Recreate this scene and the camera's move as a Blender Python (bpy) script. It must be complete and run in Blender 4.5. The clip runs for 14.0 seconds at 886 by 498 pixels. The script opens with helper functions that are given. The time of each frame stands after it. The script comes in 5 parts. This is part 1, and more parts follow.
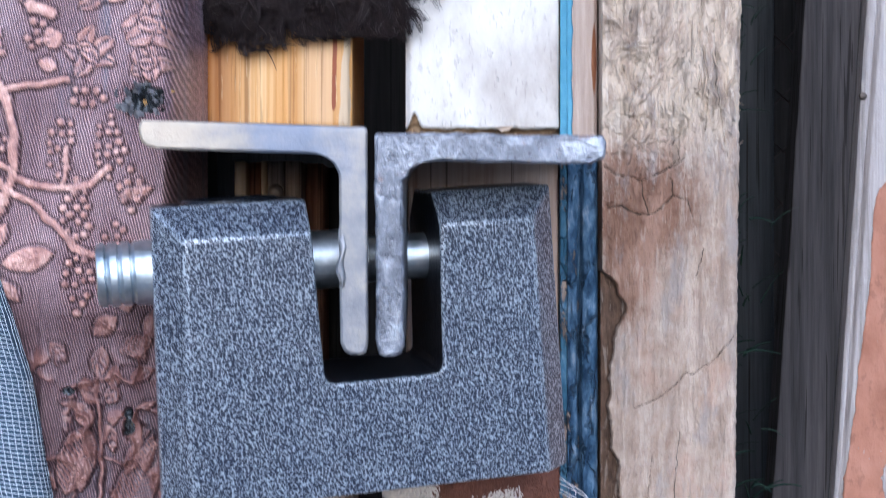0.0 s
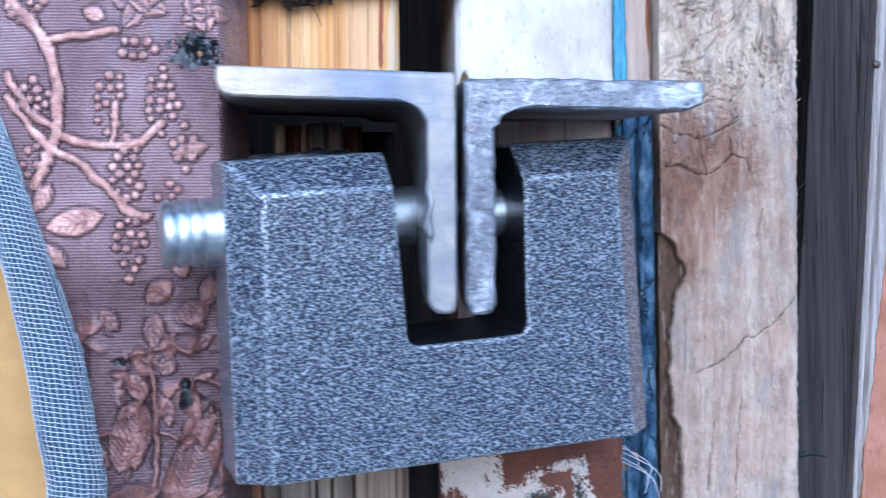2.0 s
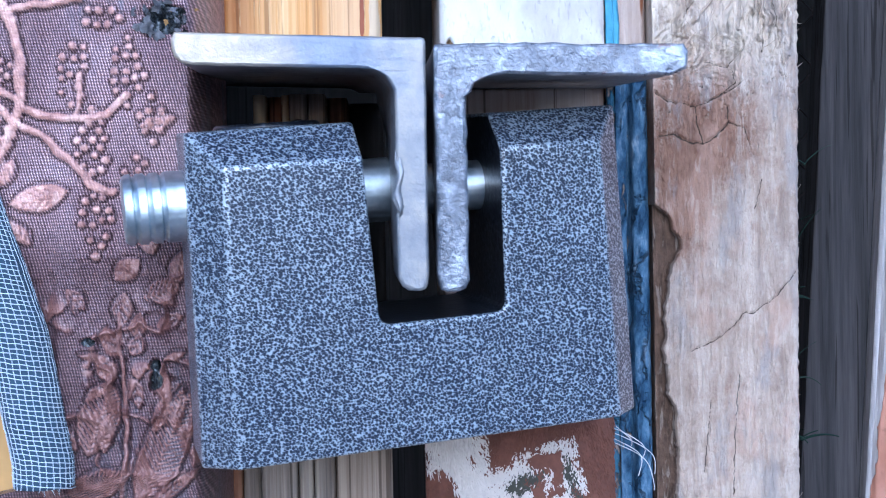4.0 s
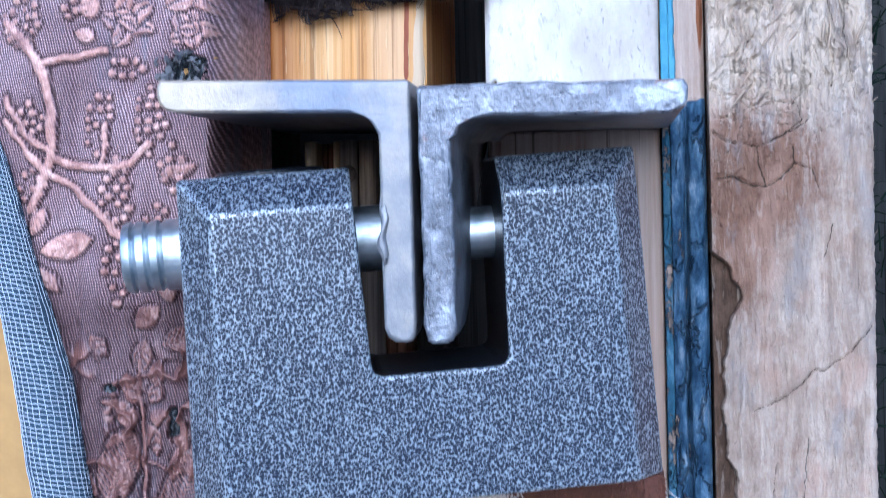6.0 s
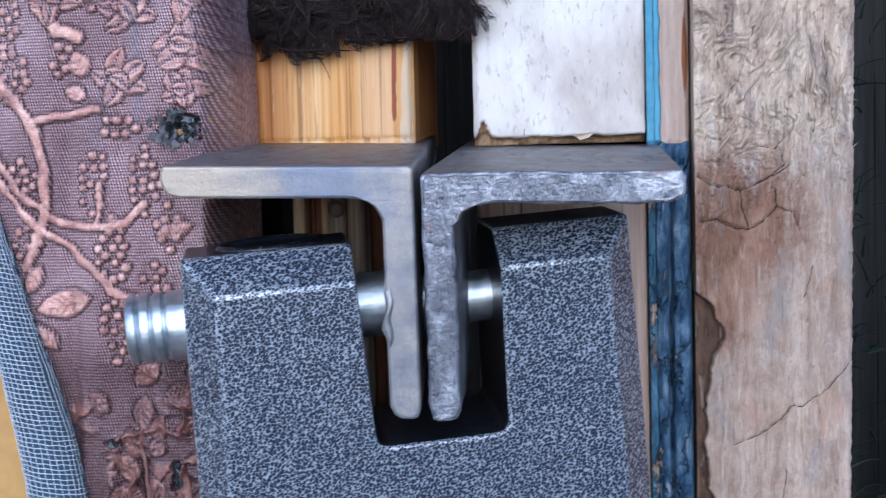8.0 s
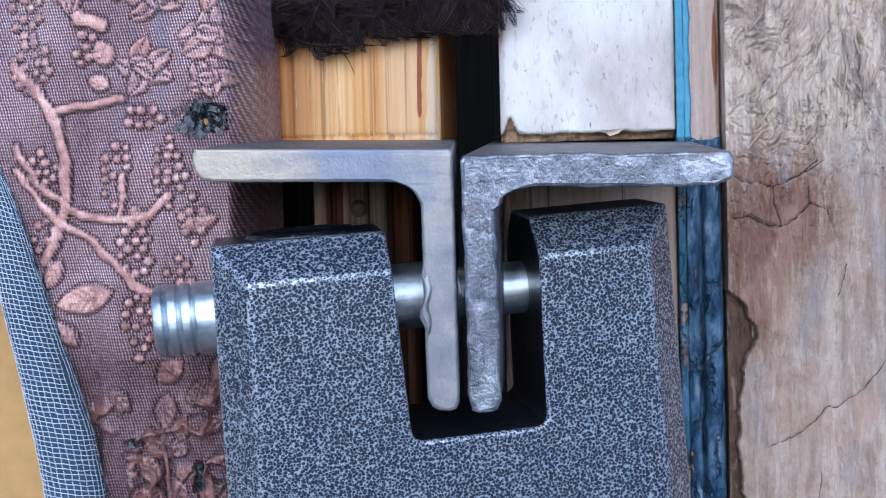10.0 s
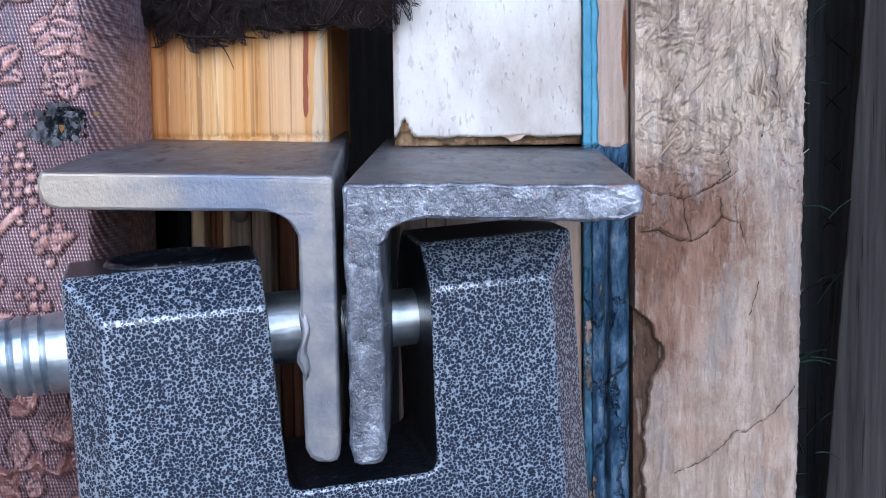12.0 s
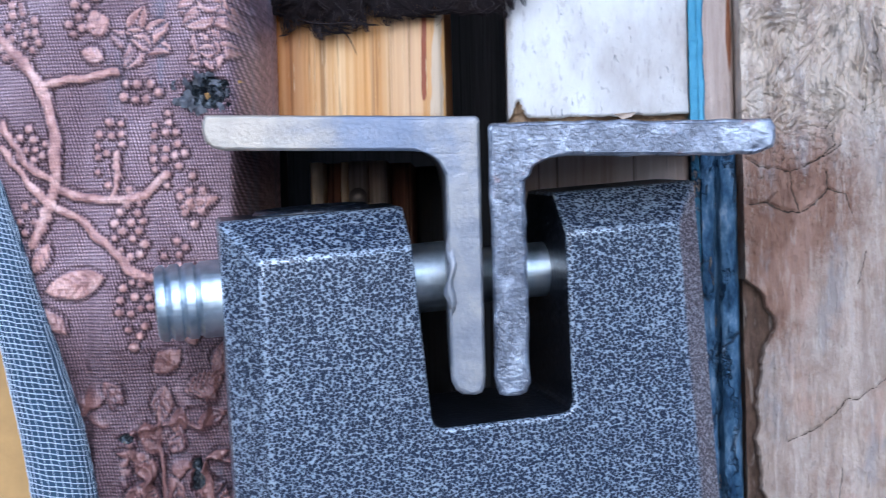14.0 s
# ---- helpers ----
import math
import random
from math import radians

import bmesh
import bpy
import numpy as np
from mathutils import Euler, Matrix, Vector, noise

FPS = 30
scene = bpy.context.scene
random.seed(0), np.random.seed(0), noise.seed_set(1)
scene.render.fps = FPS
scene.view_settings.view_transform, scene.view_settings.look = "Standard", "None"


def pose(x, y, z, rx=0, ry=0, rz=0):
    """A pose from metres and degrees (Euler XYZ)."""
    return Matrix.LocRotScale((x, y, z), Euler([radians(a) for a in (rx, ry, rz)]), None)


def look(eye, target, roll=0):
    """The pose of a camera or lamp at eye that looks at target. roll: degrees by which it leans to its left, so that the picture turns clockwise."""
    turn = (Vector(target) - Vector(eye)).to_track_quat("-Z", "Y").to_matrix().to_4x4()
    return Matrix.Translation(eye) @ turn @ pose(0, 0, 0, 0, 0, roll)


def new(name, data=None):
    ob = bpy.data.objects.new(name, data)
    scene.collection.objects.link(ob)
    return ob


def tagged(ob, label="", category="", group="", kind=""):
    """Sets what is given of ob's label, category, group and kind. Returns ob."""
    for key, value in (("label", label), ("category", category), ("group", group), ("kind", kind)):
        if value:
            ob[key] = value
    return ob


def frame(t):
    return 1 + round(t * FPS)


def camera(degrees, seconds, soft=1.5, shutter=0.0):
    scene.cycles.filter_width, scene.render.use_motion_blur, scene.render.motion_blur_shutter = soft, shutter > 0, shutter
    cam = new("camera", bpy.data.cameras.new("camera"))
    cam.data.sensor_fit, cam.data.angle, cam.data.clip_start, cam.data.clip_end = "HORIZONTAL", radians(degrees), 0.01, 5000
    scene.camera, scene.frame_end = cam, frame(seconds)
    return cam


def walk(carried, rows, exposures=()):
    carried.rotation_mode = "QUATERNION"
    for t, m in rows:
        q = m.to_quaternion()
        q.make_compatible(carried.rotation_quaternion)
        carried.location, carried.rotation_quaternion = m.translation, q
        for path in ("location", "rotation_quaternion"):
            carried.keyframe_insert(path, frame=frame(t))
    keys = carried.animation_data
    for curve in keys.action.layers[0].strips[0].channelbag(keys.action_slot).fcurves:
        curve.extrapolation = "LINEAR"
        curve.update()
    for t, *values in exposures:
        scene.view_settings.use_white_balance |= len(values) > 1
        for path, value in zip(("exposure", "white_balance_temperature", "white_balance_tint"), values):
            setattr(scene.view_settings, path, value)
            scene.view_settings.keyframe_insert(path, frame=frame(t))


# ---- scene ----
cam = camera(39.4, 14.0, 1.0, 0.5)
# seconds; place in millimetres; yaw, pitch and roll in degrees
ROWS = [
    (0, 0.00, 0.00, 1000.00, -0.000, 0.000, -0.000),
    (0.5, -0.68, 5.28, 989.92, -0.730, -0.280, 0.490),
    (1, -0.78, 4.58, 991.02, -0.470, 0.040, 0.450),
    (1.5, -7.55, 7.25, 991.62, -0.320, -0.140, 0.870),
    (2, -29.93, 11.78, 991.92, -4.020, 0.080, 0.760),
    (2.2, -40.98, 14.61, 995.32, -5.300, -1.279, 0.860),
    (4.3, -9.02, 22.86, 989.00, -0.664, -0.910, 1.275),
    (4.5, -1.07, 25.30, 987.42, 2.150, -0.720, 0.780),
    (5, 18.02, 22.10, 988.25, 5.790, 0.870, -0.070),
    (5.5, 22.43, 30.45, 986.95, 6.770, 0.820, -0.330),
    (6, 19.30, 30.85, 991.12, 8.580, 1.340, 0.910),
    (6.5, 19.53, 22.80, 1010.12, 7.140, -1.290, -0.120),
    (7, 18.47, 29.45, 1022.05, 7.640, -3.840, 0.620),
    (7.5, 16.40, 29.48, 1022.75, 6.230, -3.630, 0.730),
    (8, 11.42, 26.05, 1020.38, 6.000, -3.610, 1.490),
    (8.2, 9.84, 25.11, 1019.21, 6.596, -3.648, 2.024),
    (10.3, 1.25, 32.64, 1011.50, 4.235, -1.587, 1.139),
    (10.5, 1.05, 39.05, 1015.90, 3.010, -2.450, 0.700),
    (11, 3.90, 45.17, 1022.45, 2.010, -3.960, 0.360),
    (11.5, 5.40, 46.82, 1025.50, 1.630, -4.620, 0.640),
    (12, 4.50, 48.97, 1024.55, 1.000, -4.610, 0.730),
    (12.5, 0.70, 48.62, 1022.02, 1.130, -3.290, 0.930),
    (13, -4.95, 42.52, 1015.25, 1.540, -1.650, 1.560),
    (13.5, -5.30, 40.77, 1006.02, 1.960, -0.720, 1.790),
    (14, -10.93, 39.20, 1003.00, 2.530, -0.160, 1.410),
]
EXPOSURES = [(0.0, 0.70, 5100, 13), (0.5, 0.75, 5150, 13), (1.0, 0.85, 4850, 12), (2.0, 0.85, 4600, 11), (4.5, 0.91, 4500, 11), (5.5, 1.01, 4500, 11), (6.0, 0.85, 4600, 11), (6.5, 0.65, 4800, 12), (7.0, 0.50, 5000, 13), (8.0, 0.50, 5000, 13), (10.5, 0.46, 4850, 12), (12.0, 0.50, 5000, 13), (13.0, 0.53, 4960, 13), (13.5, 0.53, 4820, 12), (14.0, 0.55, 4720, 12)]
walk(cam, [(t, pose(x / 1000, y / 1000, z / 1000, 90 + pitch, roll, yaw)) for t, x, y, z, yaw, pitch, roll in ROWS], EXPOSURES)

# World, sun and exposure: an overcast day, the light falling on the door front from above and to the left
SUN_DIR = Vector((0.04, 0.90, -0.42))
world = bpy.data.worlds.new("overcast_sky")
scene.world = world
world.use_nodes = True
wn = world.node_tree
sky = wn.nodes.new("ShaderNodeTexSky")
sky.sky_type = "NISHITA"
sky.sun_disc = False
sky.sun_elevation = math.asin(-SUN_DIR.normalized().z)
sky.sun_rotation = math.atan2(-SUN_DIR.x, -SUN_DIR.y)
sky.air_density, sky.dust_density = 1.0, 1.2
wn.links.new(sky.outputs[0], wn.nodes["Background"].inputs[0])
wn.nodes["Background"].inputs[1].default_value = 0.15
sun_data = bpy.data.lights.new("sun", "SUN")
sun_data.energy, sun_data.angle, sun_data.color = 1.4, radians(60), (1.0, 0.98, 0.95)
sun = new("sun", sun_data)
sun.matrix_world = look((0, 0, 0), SUN_DIR) @ pose(0, 0, 0)
sun.location = (-1.5, -2.0, 4.0)

MM = 0.001


# ---- materials ----
class Nodes:
    """A small hand for wiring a node material."""

    def __init__(self, name, rough=0.6, metal=0.0, spec=0.4):
        self.mat = bpy.data.materials.new(name)
        self.mat.use_nodes = True
        self.t = self.mat.node_tree
        self.b = self.t.nodes["Principled BSDF"]
        self.b.inputs["Roughness"].default_value = rough
        self.b.inputs["Metallic"].default_value = metal
        self.b.inputs["Specular IOR Level"].default_value = spec
        self.tc = self.t.nodes.new("ShaderNodeTexCoord")

    def put(self, socket, value):
        if isinstance(value, bpy.types.NodeSocket):
            self.t.links.new(value, socket)
        else:
            socket.default_value = value

    def coords(self, sx=1, sy=1, sz=1, offset=(0, 0, 0)):
        m = self.t.nodes.new("ShaderNodeMapping")
        self.put(m.inputs[0], self.tc.outputs["Object"])
        m.inputs["Scale"].default_value = (sx, sy, sz)
        m.inputs["Location"].default_value = offset
        return m.outputs[0]

    def noise(self, co, scale=1.0, detail=4, rough=0.55, distort=0.0):
        n = self.t.nodes.new("ShaderNodeTexNoise")
        self.put(n.inputs["Vector"], co)
        n.inputs["Scale"].default_value = scale
        n.inputs["Detail"].default_value = detail
        n.inputs["Roughness"].default_value = rough
        n.inputs["Distortion"].default_value = distort
        return n.outputs[0]

    def voronoi(self, co, scale, feature="DISTANCE_TO_EDGE"):
        n = self.t.nodes.new("ShaderNodeTexVoronoi")
        n.feature = feature
        self.put(n.inputs["Vector"], co)
        n.inputs["Scale"].default_value = scale
        return n.outputs[0]

    def math(self, op, a, b=0.0, clamp=False):
        n = self.t.nodes.new("ShaderNodeMath")
        n.operation, n.use_clamp = op, clamp
        self.put(n.inputs[0], a)
        self.put(n.inputs[1], b)
        return n.outputs[0]

    def step(self, v, lo, hi):
        n = self.t.nodes.new("ShaderNodeMapRange")
        n.interpolation_type = "SMOOTHSTEP"
        self.put(n.inputs[0], v)
        n.inputs[1].default_value, n.inputs[2].default_value = lo, hi
        return n.outputs[0]

    def ramp(self, v, *stops):
        n = self.t.nodes.new("ShaderNodeValToRGB")
        e = n.color_ramp.elements
        while len(e) < len(stops):
            e.new(0.5)
        for el, (p, c) in zip(e, stops):
            el.position, el.color = p, (*c, 1)
        self.put(n.inputs[0], v)
        return n.outputs[0]

    def mix(self, f, a, b, kind="MIX"):
        n = self.t.nodes.new("ShaderNodeMix")
        n.data_type, n.blend_type = "RGBA", kind
        self.put(n.inputs[0], f)
        self.put(n.inputs[6], a if isinstance(a, bpy.types.NodeSocket) else (*a, 1))
        self.put(n.inputs[7], b if isinstance(b, bpy.types.NodeSocket) else (*b, 1))
        return n.outputs[2]

    def attr(self, name):
        n = self.t.nodes.new("ShaderNodeAttribute")
        n.attribute_name = name
        return n.outputs["Fac"]

    def split(self, co):
        n = self.t.nodes.new("ShaderNodeSeparateXYZ")
        self.put(n.inputs[0], co)
        return n.outputs

    def warp(self, co, by, amount):
        n = self.t.nodes.new("ShaderNodeVectorMath")
        n.operation = "MULTIPLY_ADD"
        self.put(n.inputs[0], by)
        n.inputs[1].default_value = (amount, amount, amount)
        self.put(n.inputs[2], co)
        return n.outputs[0]

    def bump(self, height, dist, strength=1.0, below=None):
        n = self.t.nodes.new("ShaderNodeBump")
        n.inputs["Strength"].default_value = strength
        n.inputs["Distance"].default_value = dist
        self.put(n.inputs["Height"], height)
        if below is not None:
            self.put(n.inputs["Normal"], below)
        return n.outputs[0]

    def out(self, color=None, rough=None, normal=None, metal=None):
        for key, v in (("Base Color", color), ("Roughness", rough), ("Normal", normal), ("Metallic", metal)):
            if v is not None:
                self.put(self.b.inputs[key], (*v, 1) if isinstance(v, tuple) else v)
        return self.mat


def plain(name, color, rough=0.7, metal=0.0, vary=0.25, scale=400, bump=0.0002):
    n = Nodes(name, rough, metal)
    f = n.noise(n.coords(), scale, 5)
    g = n.noise(n.coords(), scale * 0.12, 3)
    c = n.mix(f, tuple(x * (1 - vary) for x in color), tuple(min(1, x * (1 + vary)) for x in color))
    c = n.mix(n.math("MULTIPLY", n.step(g, 0.45, 0.7), 0.5), c, tuple(x * (1 - vary) for x in color))
    return n.out(c, normal=n.bump(f, bump))


def wood(name, dark, mid, light, grain=900, stretch=0.035, rough=0.75, bump=0.0003, stain=None):
    """Wood with the grain running upright: fibres, broader bands and stains."""
    n = Nodes(name, rough, 0, 0.25)
    fine = n.noise(n.coords(1, 1, stretch), grain, 6, 0.65, 0.3)
    band = n.noise(n.coords(1, 1, stretch * 0.6), grain * 0.16, 3, 0.5, 0.6)
    blot = n.noise(n.coords(1, 1, 0.6), 55, 4)
    c = n.ramp(n.math("ADD", n.math("MULTIPLY", fine, 0.5), n.math("MULTIPLY", band, 0.5)), (0.33, dark), (0.47, mid), (0.63, light))
    if stain:
        c = n.mix(n.math("MULTIPLY", n.step(blot, 0.45, 0.7), 0.75), c, stain)
    return n, c, fine, blot, bump


def wood_mat(*a, **k):
    n, c, fine, blot, bump = wood(*a, **k)
    split = n.step(n.noise(n.coords(1, 1, 0.012, (0.3, 0, 0)), 620, 2), 0.61, 0.65)
    c = n.mix(n.math("MULTIPLY", split, 0.75), c, n.mix(1.0, c, (0.2, 0.17, 0.15), "MULTIPLY"))
    return n.out(c, normal=n.bump(fine, bump))


# hammered antique enamel: silver worm-like veins on blue-black, worn brighter along the edges
def enamel(name, edge):
    n = Nodes(name, 0.4, 0.0, 0.5)
    co = n.coords()
    wob = n.t.nodes.new("ShaderNodeTexNoise")
    n.put(wob.inputs["Vector"], co)
    wob.inputs["Scale"].default_value, wob.inputs["Detail"].default_value = 1700, 1
    cw = n.warp(co, wob.outputs["Color"], 0.0005)
    # rounded dark pools in a net of light veins that swell where they meet and break here and there
    pool = n.math("SUBTRACT", n.voronoi(cw, 2050), n.math("MULTIPLY", n.math("SUBTRACT", n.voronoi(cw, 2050, "F1"), 0.45), 0.55))
    pool = n.math("ADD", pool, n.math("MULTIPLY", n.math("SUBTRACT", n.noise(co, 1300, 2), 0.5), 0.5))
    lean_ = n.math("MULTIPLY", n.math("SUBTRACT", n.noise(co, 120, 3), 0.5), 0.12)
    vein = n.math("SUBTRACT", 1.0, n.step(n.math("ADD", pool, lean_), -0.08 + edge * 0.08, 0.07 + edge * 0.12))
    dark = n.mix(n.noise(co, 500, 3), (0.004, 0.009, 0.024), (0.014, 0.025, 0.055))
    pale = n.mix(n.noise(co, 260, 3), (0.34, 0.395, 0.47), (0.50, 0.55, 0.61))
    n.b.inputs["Coat Weight"].default_value, n.b.inputs["Coat Roughness"].default_value = 0.6, 0.24
    return n.out(n.mix(vein, dark, pale), n.math("ADD", n.math("MULTIPLY", vein, 0.05), 0.34), n.bump(vein, 0.00014, 0.8), n.math("MULTIPLY", vein, 0.35))


ENAMEL, ENAMEL_EDGE = enamel("hammered_enamel", 0.0), enamel("hammered_enamel_worn", 0.7)

# black of the cap and top; also the notch walls' shadow as colour
n = Nodes("black_enamel_and_shade", 0.3)
BLACK_AND_SHADE = n.out(n.mix(n.step(n.noise(n.coords(), 1500, 3), 0.5, 0.68), (0.004, 0.005, 0.008), (0.05, 0.055, 0.07)), normal=n.bump(n.noise(n.coords(), 900, 3), 0.0001))

n = Nodes("zinc_steel", 0.28, 1.0)
f = n.noise(n.coords(0.15, 1, 1), 1500, 4)
g = n.noise(n.coords(), 260, 4)
ZINC = n.out(n.ramp(g, (0.3, (0.33, 0.39, 0.44)), (0.55, (0.58, 0.64, 0.69)), (0.75, (0.74, 0.76, 0.77))), n.ramp(f, (0.3, (0.34, 0.34, 0.34)), (0.8, (0.58, 0.58, 0.58))), n.bump(f, 0.00006))


def steel(name, a, b, c, rough, bump, tint=None, rust=0.0, scaly=False):
    n = Nodes(name, rough, 0.6, 0.5)
    big = n.noise(n.coords(), 150, 6, 0.68)
    mid = n.noise(n.coords(1, 0.4, 0.7), 420, 6, 0.68)
    fine = n.noise(n.coords(), 1800, 4)
    col = n.ramp(n.math("ADD", n.math("MULTIPLY", big, 0.6), n.math("MULTIPLY", mid, 0.4)), (0.34, a), (0.5, b), (0.66, c))
    if tint:
        # heat colours along the flange: straw at the toe, purple and blue towards the heel
        lx, _, lz = n.split(n.coords())
        run = n.math("ADD", n.math("MULTIPLY", lx, -25.0), n.math("MULTIPLY", n.math("SUBTRACT", n.noise(n.coords(), 110, 4), 0.5), 0.7))
        high = n.step(lz, -0.012, -0.005)
        col = n.mix(n.math("MULTIPLY", n.step(run, 0.5, 0.75), 0.85), col, tint[0])
        band = n.math("MULTIPLY", n.step(run, 0.1, 0.3), n.math("SUBTRACT", 1.0, n.step(run, 0.4, 0.62)))
        col = n.mix(n.math("MULTIPLY", n.math("MULTIPLY", band, high), 0.55), col, tint[1])
    if rust:
        spot = n.noise(n.coords(1, 1, 1, (0.7, 0.1, 0.4)), 210, 5, 0.7)
        col = n.mix(n.math("MULTIPLY", n.step(spot, 0.56, 0.7), rust), col, (0.2, 0.085, 0.045))
    if scaly:
        # dark flakes of scale left on the rolled faces, drawn out along the bar
        flake = n.noise(n.coords(1, 0.25, 1, (0.2, 0.5, 0.1)), 380, 4, 0.7)
        col = n.mix(n.math("MULTIPLY", n.step(flake, 0.56, 0.64), 0.6), col, (0.055, 0.055, 0.065))
    h = n.math("ADD", mid, n.math("MULTIPLY", fine, 0.25))
    return n.out(col, n.ramp(mid, (0.3, (rough - 0.14,) * 3), (0.7, (rough + 0.12,) * 3)), n.bump(h, bump))


STEEL_CLEAN = steel("sawn_steel", (0.20, 0.205, 0.235), (0.28, 0.28, 0.295), (0.40, 0.37, 0.34), 0.5, 0.00018, ((0.46, 0.40, 0.32), (0.17, 0.21, 0.31)))
STEEL_ROUGH = steel("torch_cut_steel", (0.09, 0.098, 0.12), (0.18, 0.19, 0.225), (0.50, 0.53, 0.59), 0.34, 0.0004, None, 0.6)
STEEL_SCALE = steel("mill_scale", (0.13, 0.13, 0.145), (0.2, 0.2, 0.215), (0.3, 0.3, 0.32), 0.5, 0.00018, None, 0.6, True)

# embossed leatherette: knitted ground with rubbed copper relief
n = Nodes("leatherette", 0.42, 0.15, 0.5)
x, y, z = n.split(n.coords())
rel = n.attr("relief")
px = n.math("SINE", n.math("ADD", n.math("MULTIPLY", x, 2 * math.pi / 0.00050), n.math("ADD", n.math("MULTIPLY", z, 2 * math.pi / 0.0021), n.math("MULTIPLY", n.noise(n.coords(), 420, 3), 5.0))))
pz = n.math("SINE", n.math("MULTIPLY", z, 2 * math.pi / 0.00056))
row = n.math("ADD", n.math("MULTIPLY", n.math("ADD", n.math("MULTIPLY", px, 1.1), n.math("MULTIPLY", pz, 0.6)), n.math("MULTIPLY", n.attr("knit"), 0.5)), n.math("MULTIPLY", n.math("SUBTRACT", 1.0, n.attr("knit")), n.math("MULTIPLY", n.math("SUBTRACT", n.noise(n.coords(), 900, 4), 0.35), 1.2)))
flat = n.math("SUBTRACT", 1.0, n.step(rel, 0.1, 0.4))
fine = n.noise(n.coords(), 1500, 4, 0.6)
patch = n.noise(n.coords(), 70, 4)
ground = n.ramp(patch, (0.3, (0.34, 0.215, 0.215)), (0.55, (0.53, 0.365, 0.36)), (0.75, (0.68, 0.51, 0.50)))
ground = n.mix(n.step(row, -0.1, 0.6), n.mix(1.0, ground, (0.30, 0.26, 0.29), "MULTIPLY"), n.mix(1.0, ground, (1.25, 1.25, 1.3), "MULTIPLY"))
ground = n.mix(n.math("MULTIPLY", n.step(n.noise(n.coords(1, 1, 0.09), 150, 3), 0.55, 0.68), 0.5), ground, (0.22, 0.23, 0.28))
copper = n.ramp(n.noise(n.coords(), 260, 5, 0.65), (0.3, (0.29, 0.145, 0.13)), (0.5, (0.56, 0.30, 0.24)), (0.72, (0.84, 0.55, 0.46)))
col = n.mix(n.math("MULTIPLY", n.step(n.math("ADD", rel, n.math("MULTIPLY", n.math("SUBTRACT", fine, 0.5), 0.5)), 0.2, 0.9), 0.9), ground, copper)
worn = n.step(n.math("ADD", n.attr("worn"), n.math("MULTIPLY", n.math("SUBTRACT", patch, 0.5), 1.2)), 0.3, 0.9)
col = n.mix(n.math("MULTIPLY", worn, 0.85), col, n.mix(1.0, col, (0.31, 0.25, 0.255), "MULTIPLY"))
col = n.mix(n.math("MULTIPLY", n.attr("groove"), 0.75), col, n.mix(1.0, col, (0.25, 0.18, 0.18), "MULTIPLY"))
torn = n.attr("torn")
col = n.mix(n.step(n.math("ADD", torn, n.math("MULTIPLY", fine, 0.4)), 0.55, 0.8), col, n.ramp(n.noise(n.coords(1, 1, 0.5), 900, 3), (0.38, (0.006, 0.007, 0.009)), (0.54, (0.035, 0.04, 0.045)), (0.66, (0.24, 0.26, 0.28)), (0.75, (0.2, 0.13, 0.03))))
hb = n.math("ADD", n.math("MULTIPLY", n.math("MULTIPLY", row, n.math("ADD", n.math("MULTIPLY", flat, 0.65), 0.35)), 0.5), n.math("MULTIPLY", fine, 0.35))
LEATHER = n.out(col, n.ramp(fine, (0.3, (0.26,) * 3), (0.7, (0.46,) * 3)), n.bump(hb, 0.00026))

FLAKE = plain("pale_flake", (0.22, 0.215, 0.23), 0.6, 0, 0.85, 700, 0.0002)
GAUZE_BASE = plain("blue_backing", (0.035, 0.065, 0.105), 0.85, 0, 0.4, 900, 0.0002)
GAUZE_THREAD = plain("white_thread", (0.60, 0.67, 0.74), 0.8, 0, 0.2, 1500, 0.0001)
YELLOW = plain("yellow_fibreboard", (0.47, 0.28, 0.095), 0.8, 0, 0.2, 300, 0.0002)

n, c, fine, blot, b = wood("weathered_wood", (0.28, 0.20, 0.15), (0.43, 0.325, 0.25), (0.60, 0.49, 0.395), 900, 0.11, 0.85, 0.0005, (0.44, 0.36, 0.305))
mott = n.noise(n.coords(1, 1, 0.8), 230, 6, 0.7)
c = n.mix(n.math("MULTIPLY", n.step(mott, 0.5, 0.66), 0.55), c, (0.28, 0.20, 0.15))
c = n.mix(n.math("MULTIPLY", n.step(mott, 0.48, 0.34), 0.5), c, (0.54, 0.45, 0.375))
c = n.mix(n.step(n.math("ADD", n.attr("knot"), n.math("ADD", n.math("MULTIPLY", n.noise(n.coords(), 260, 8, 0.8), 1.4), n.math("MULTIPLY", fine, 0.9))), 1.05, 1.8), c, n.mix(n.noise(n.coords(1, 1, 0.5), 700, 5), (0.13, 0.065, 0.042), (0.33, 0.19, 0.125)))
c = n.mix(n.math("MULTIPLY", n.step(n.noise(n.coords(1, 1, 0.55, (0.31, 0, 0.12)), 95, 4, 0.6), 0.52, 0.66), 0.5), c, (0.46, 0.29, 0.21))
c = n.mix(n.math("MULTIPLY", n.step(n.noise(n.coords(1, 1, 0.35, (0.7, 0, 0.4)), 120, 5, 0.65), 0.54, 0.66), 0.5), c, (0.31, 0.285, 0.275))
c = n.mix(n.step(n.math("ADD", n.attr("grey"), n.math("MULTIPLY", fine, 0.5)), 0.7, 1.3), c, (0.27, 0.25, 0.24))
c = n.mix(n.step(n.math("ADD", n.attr("crack"), n.math("MULTIPLY", fine, 0.15)), 0.5, 0.85), c, (0.06, 0.04, 0.027))
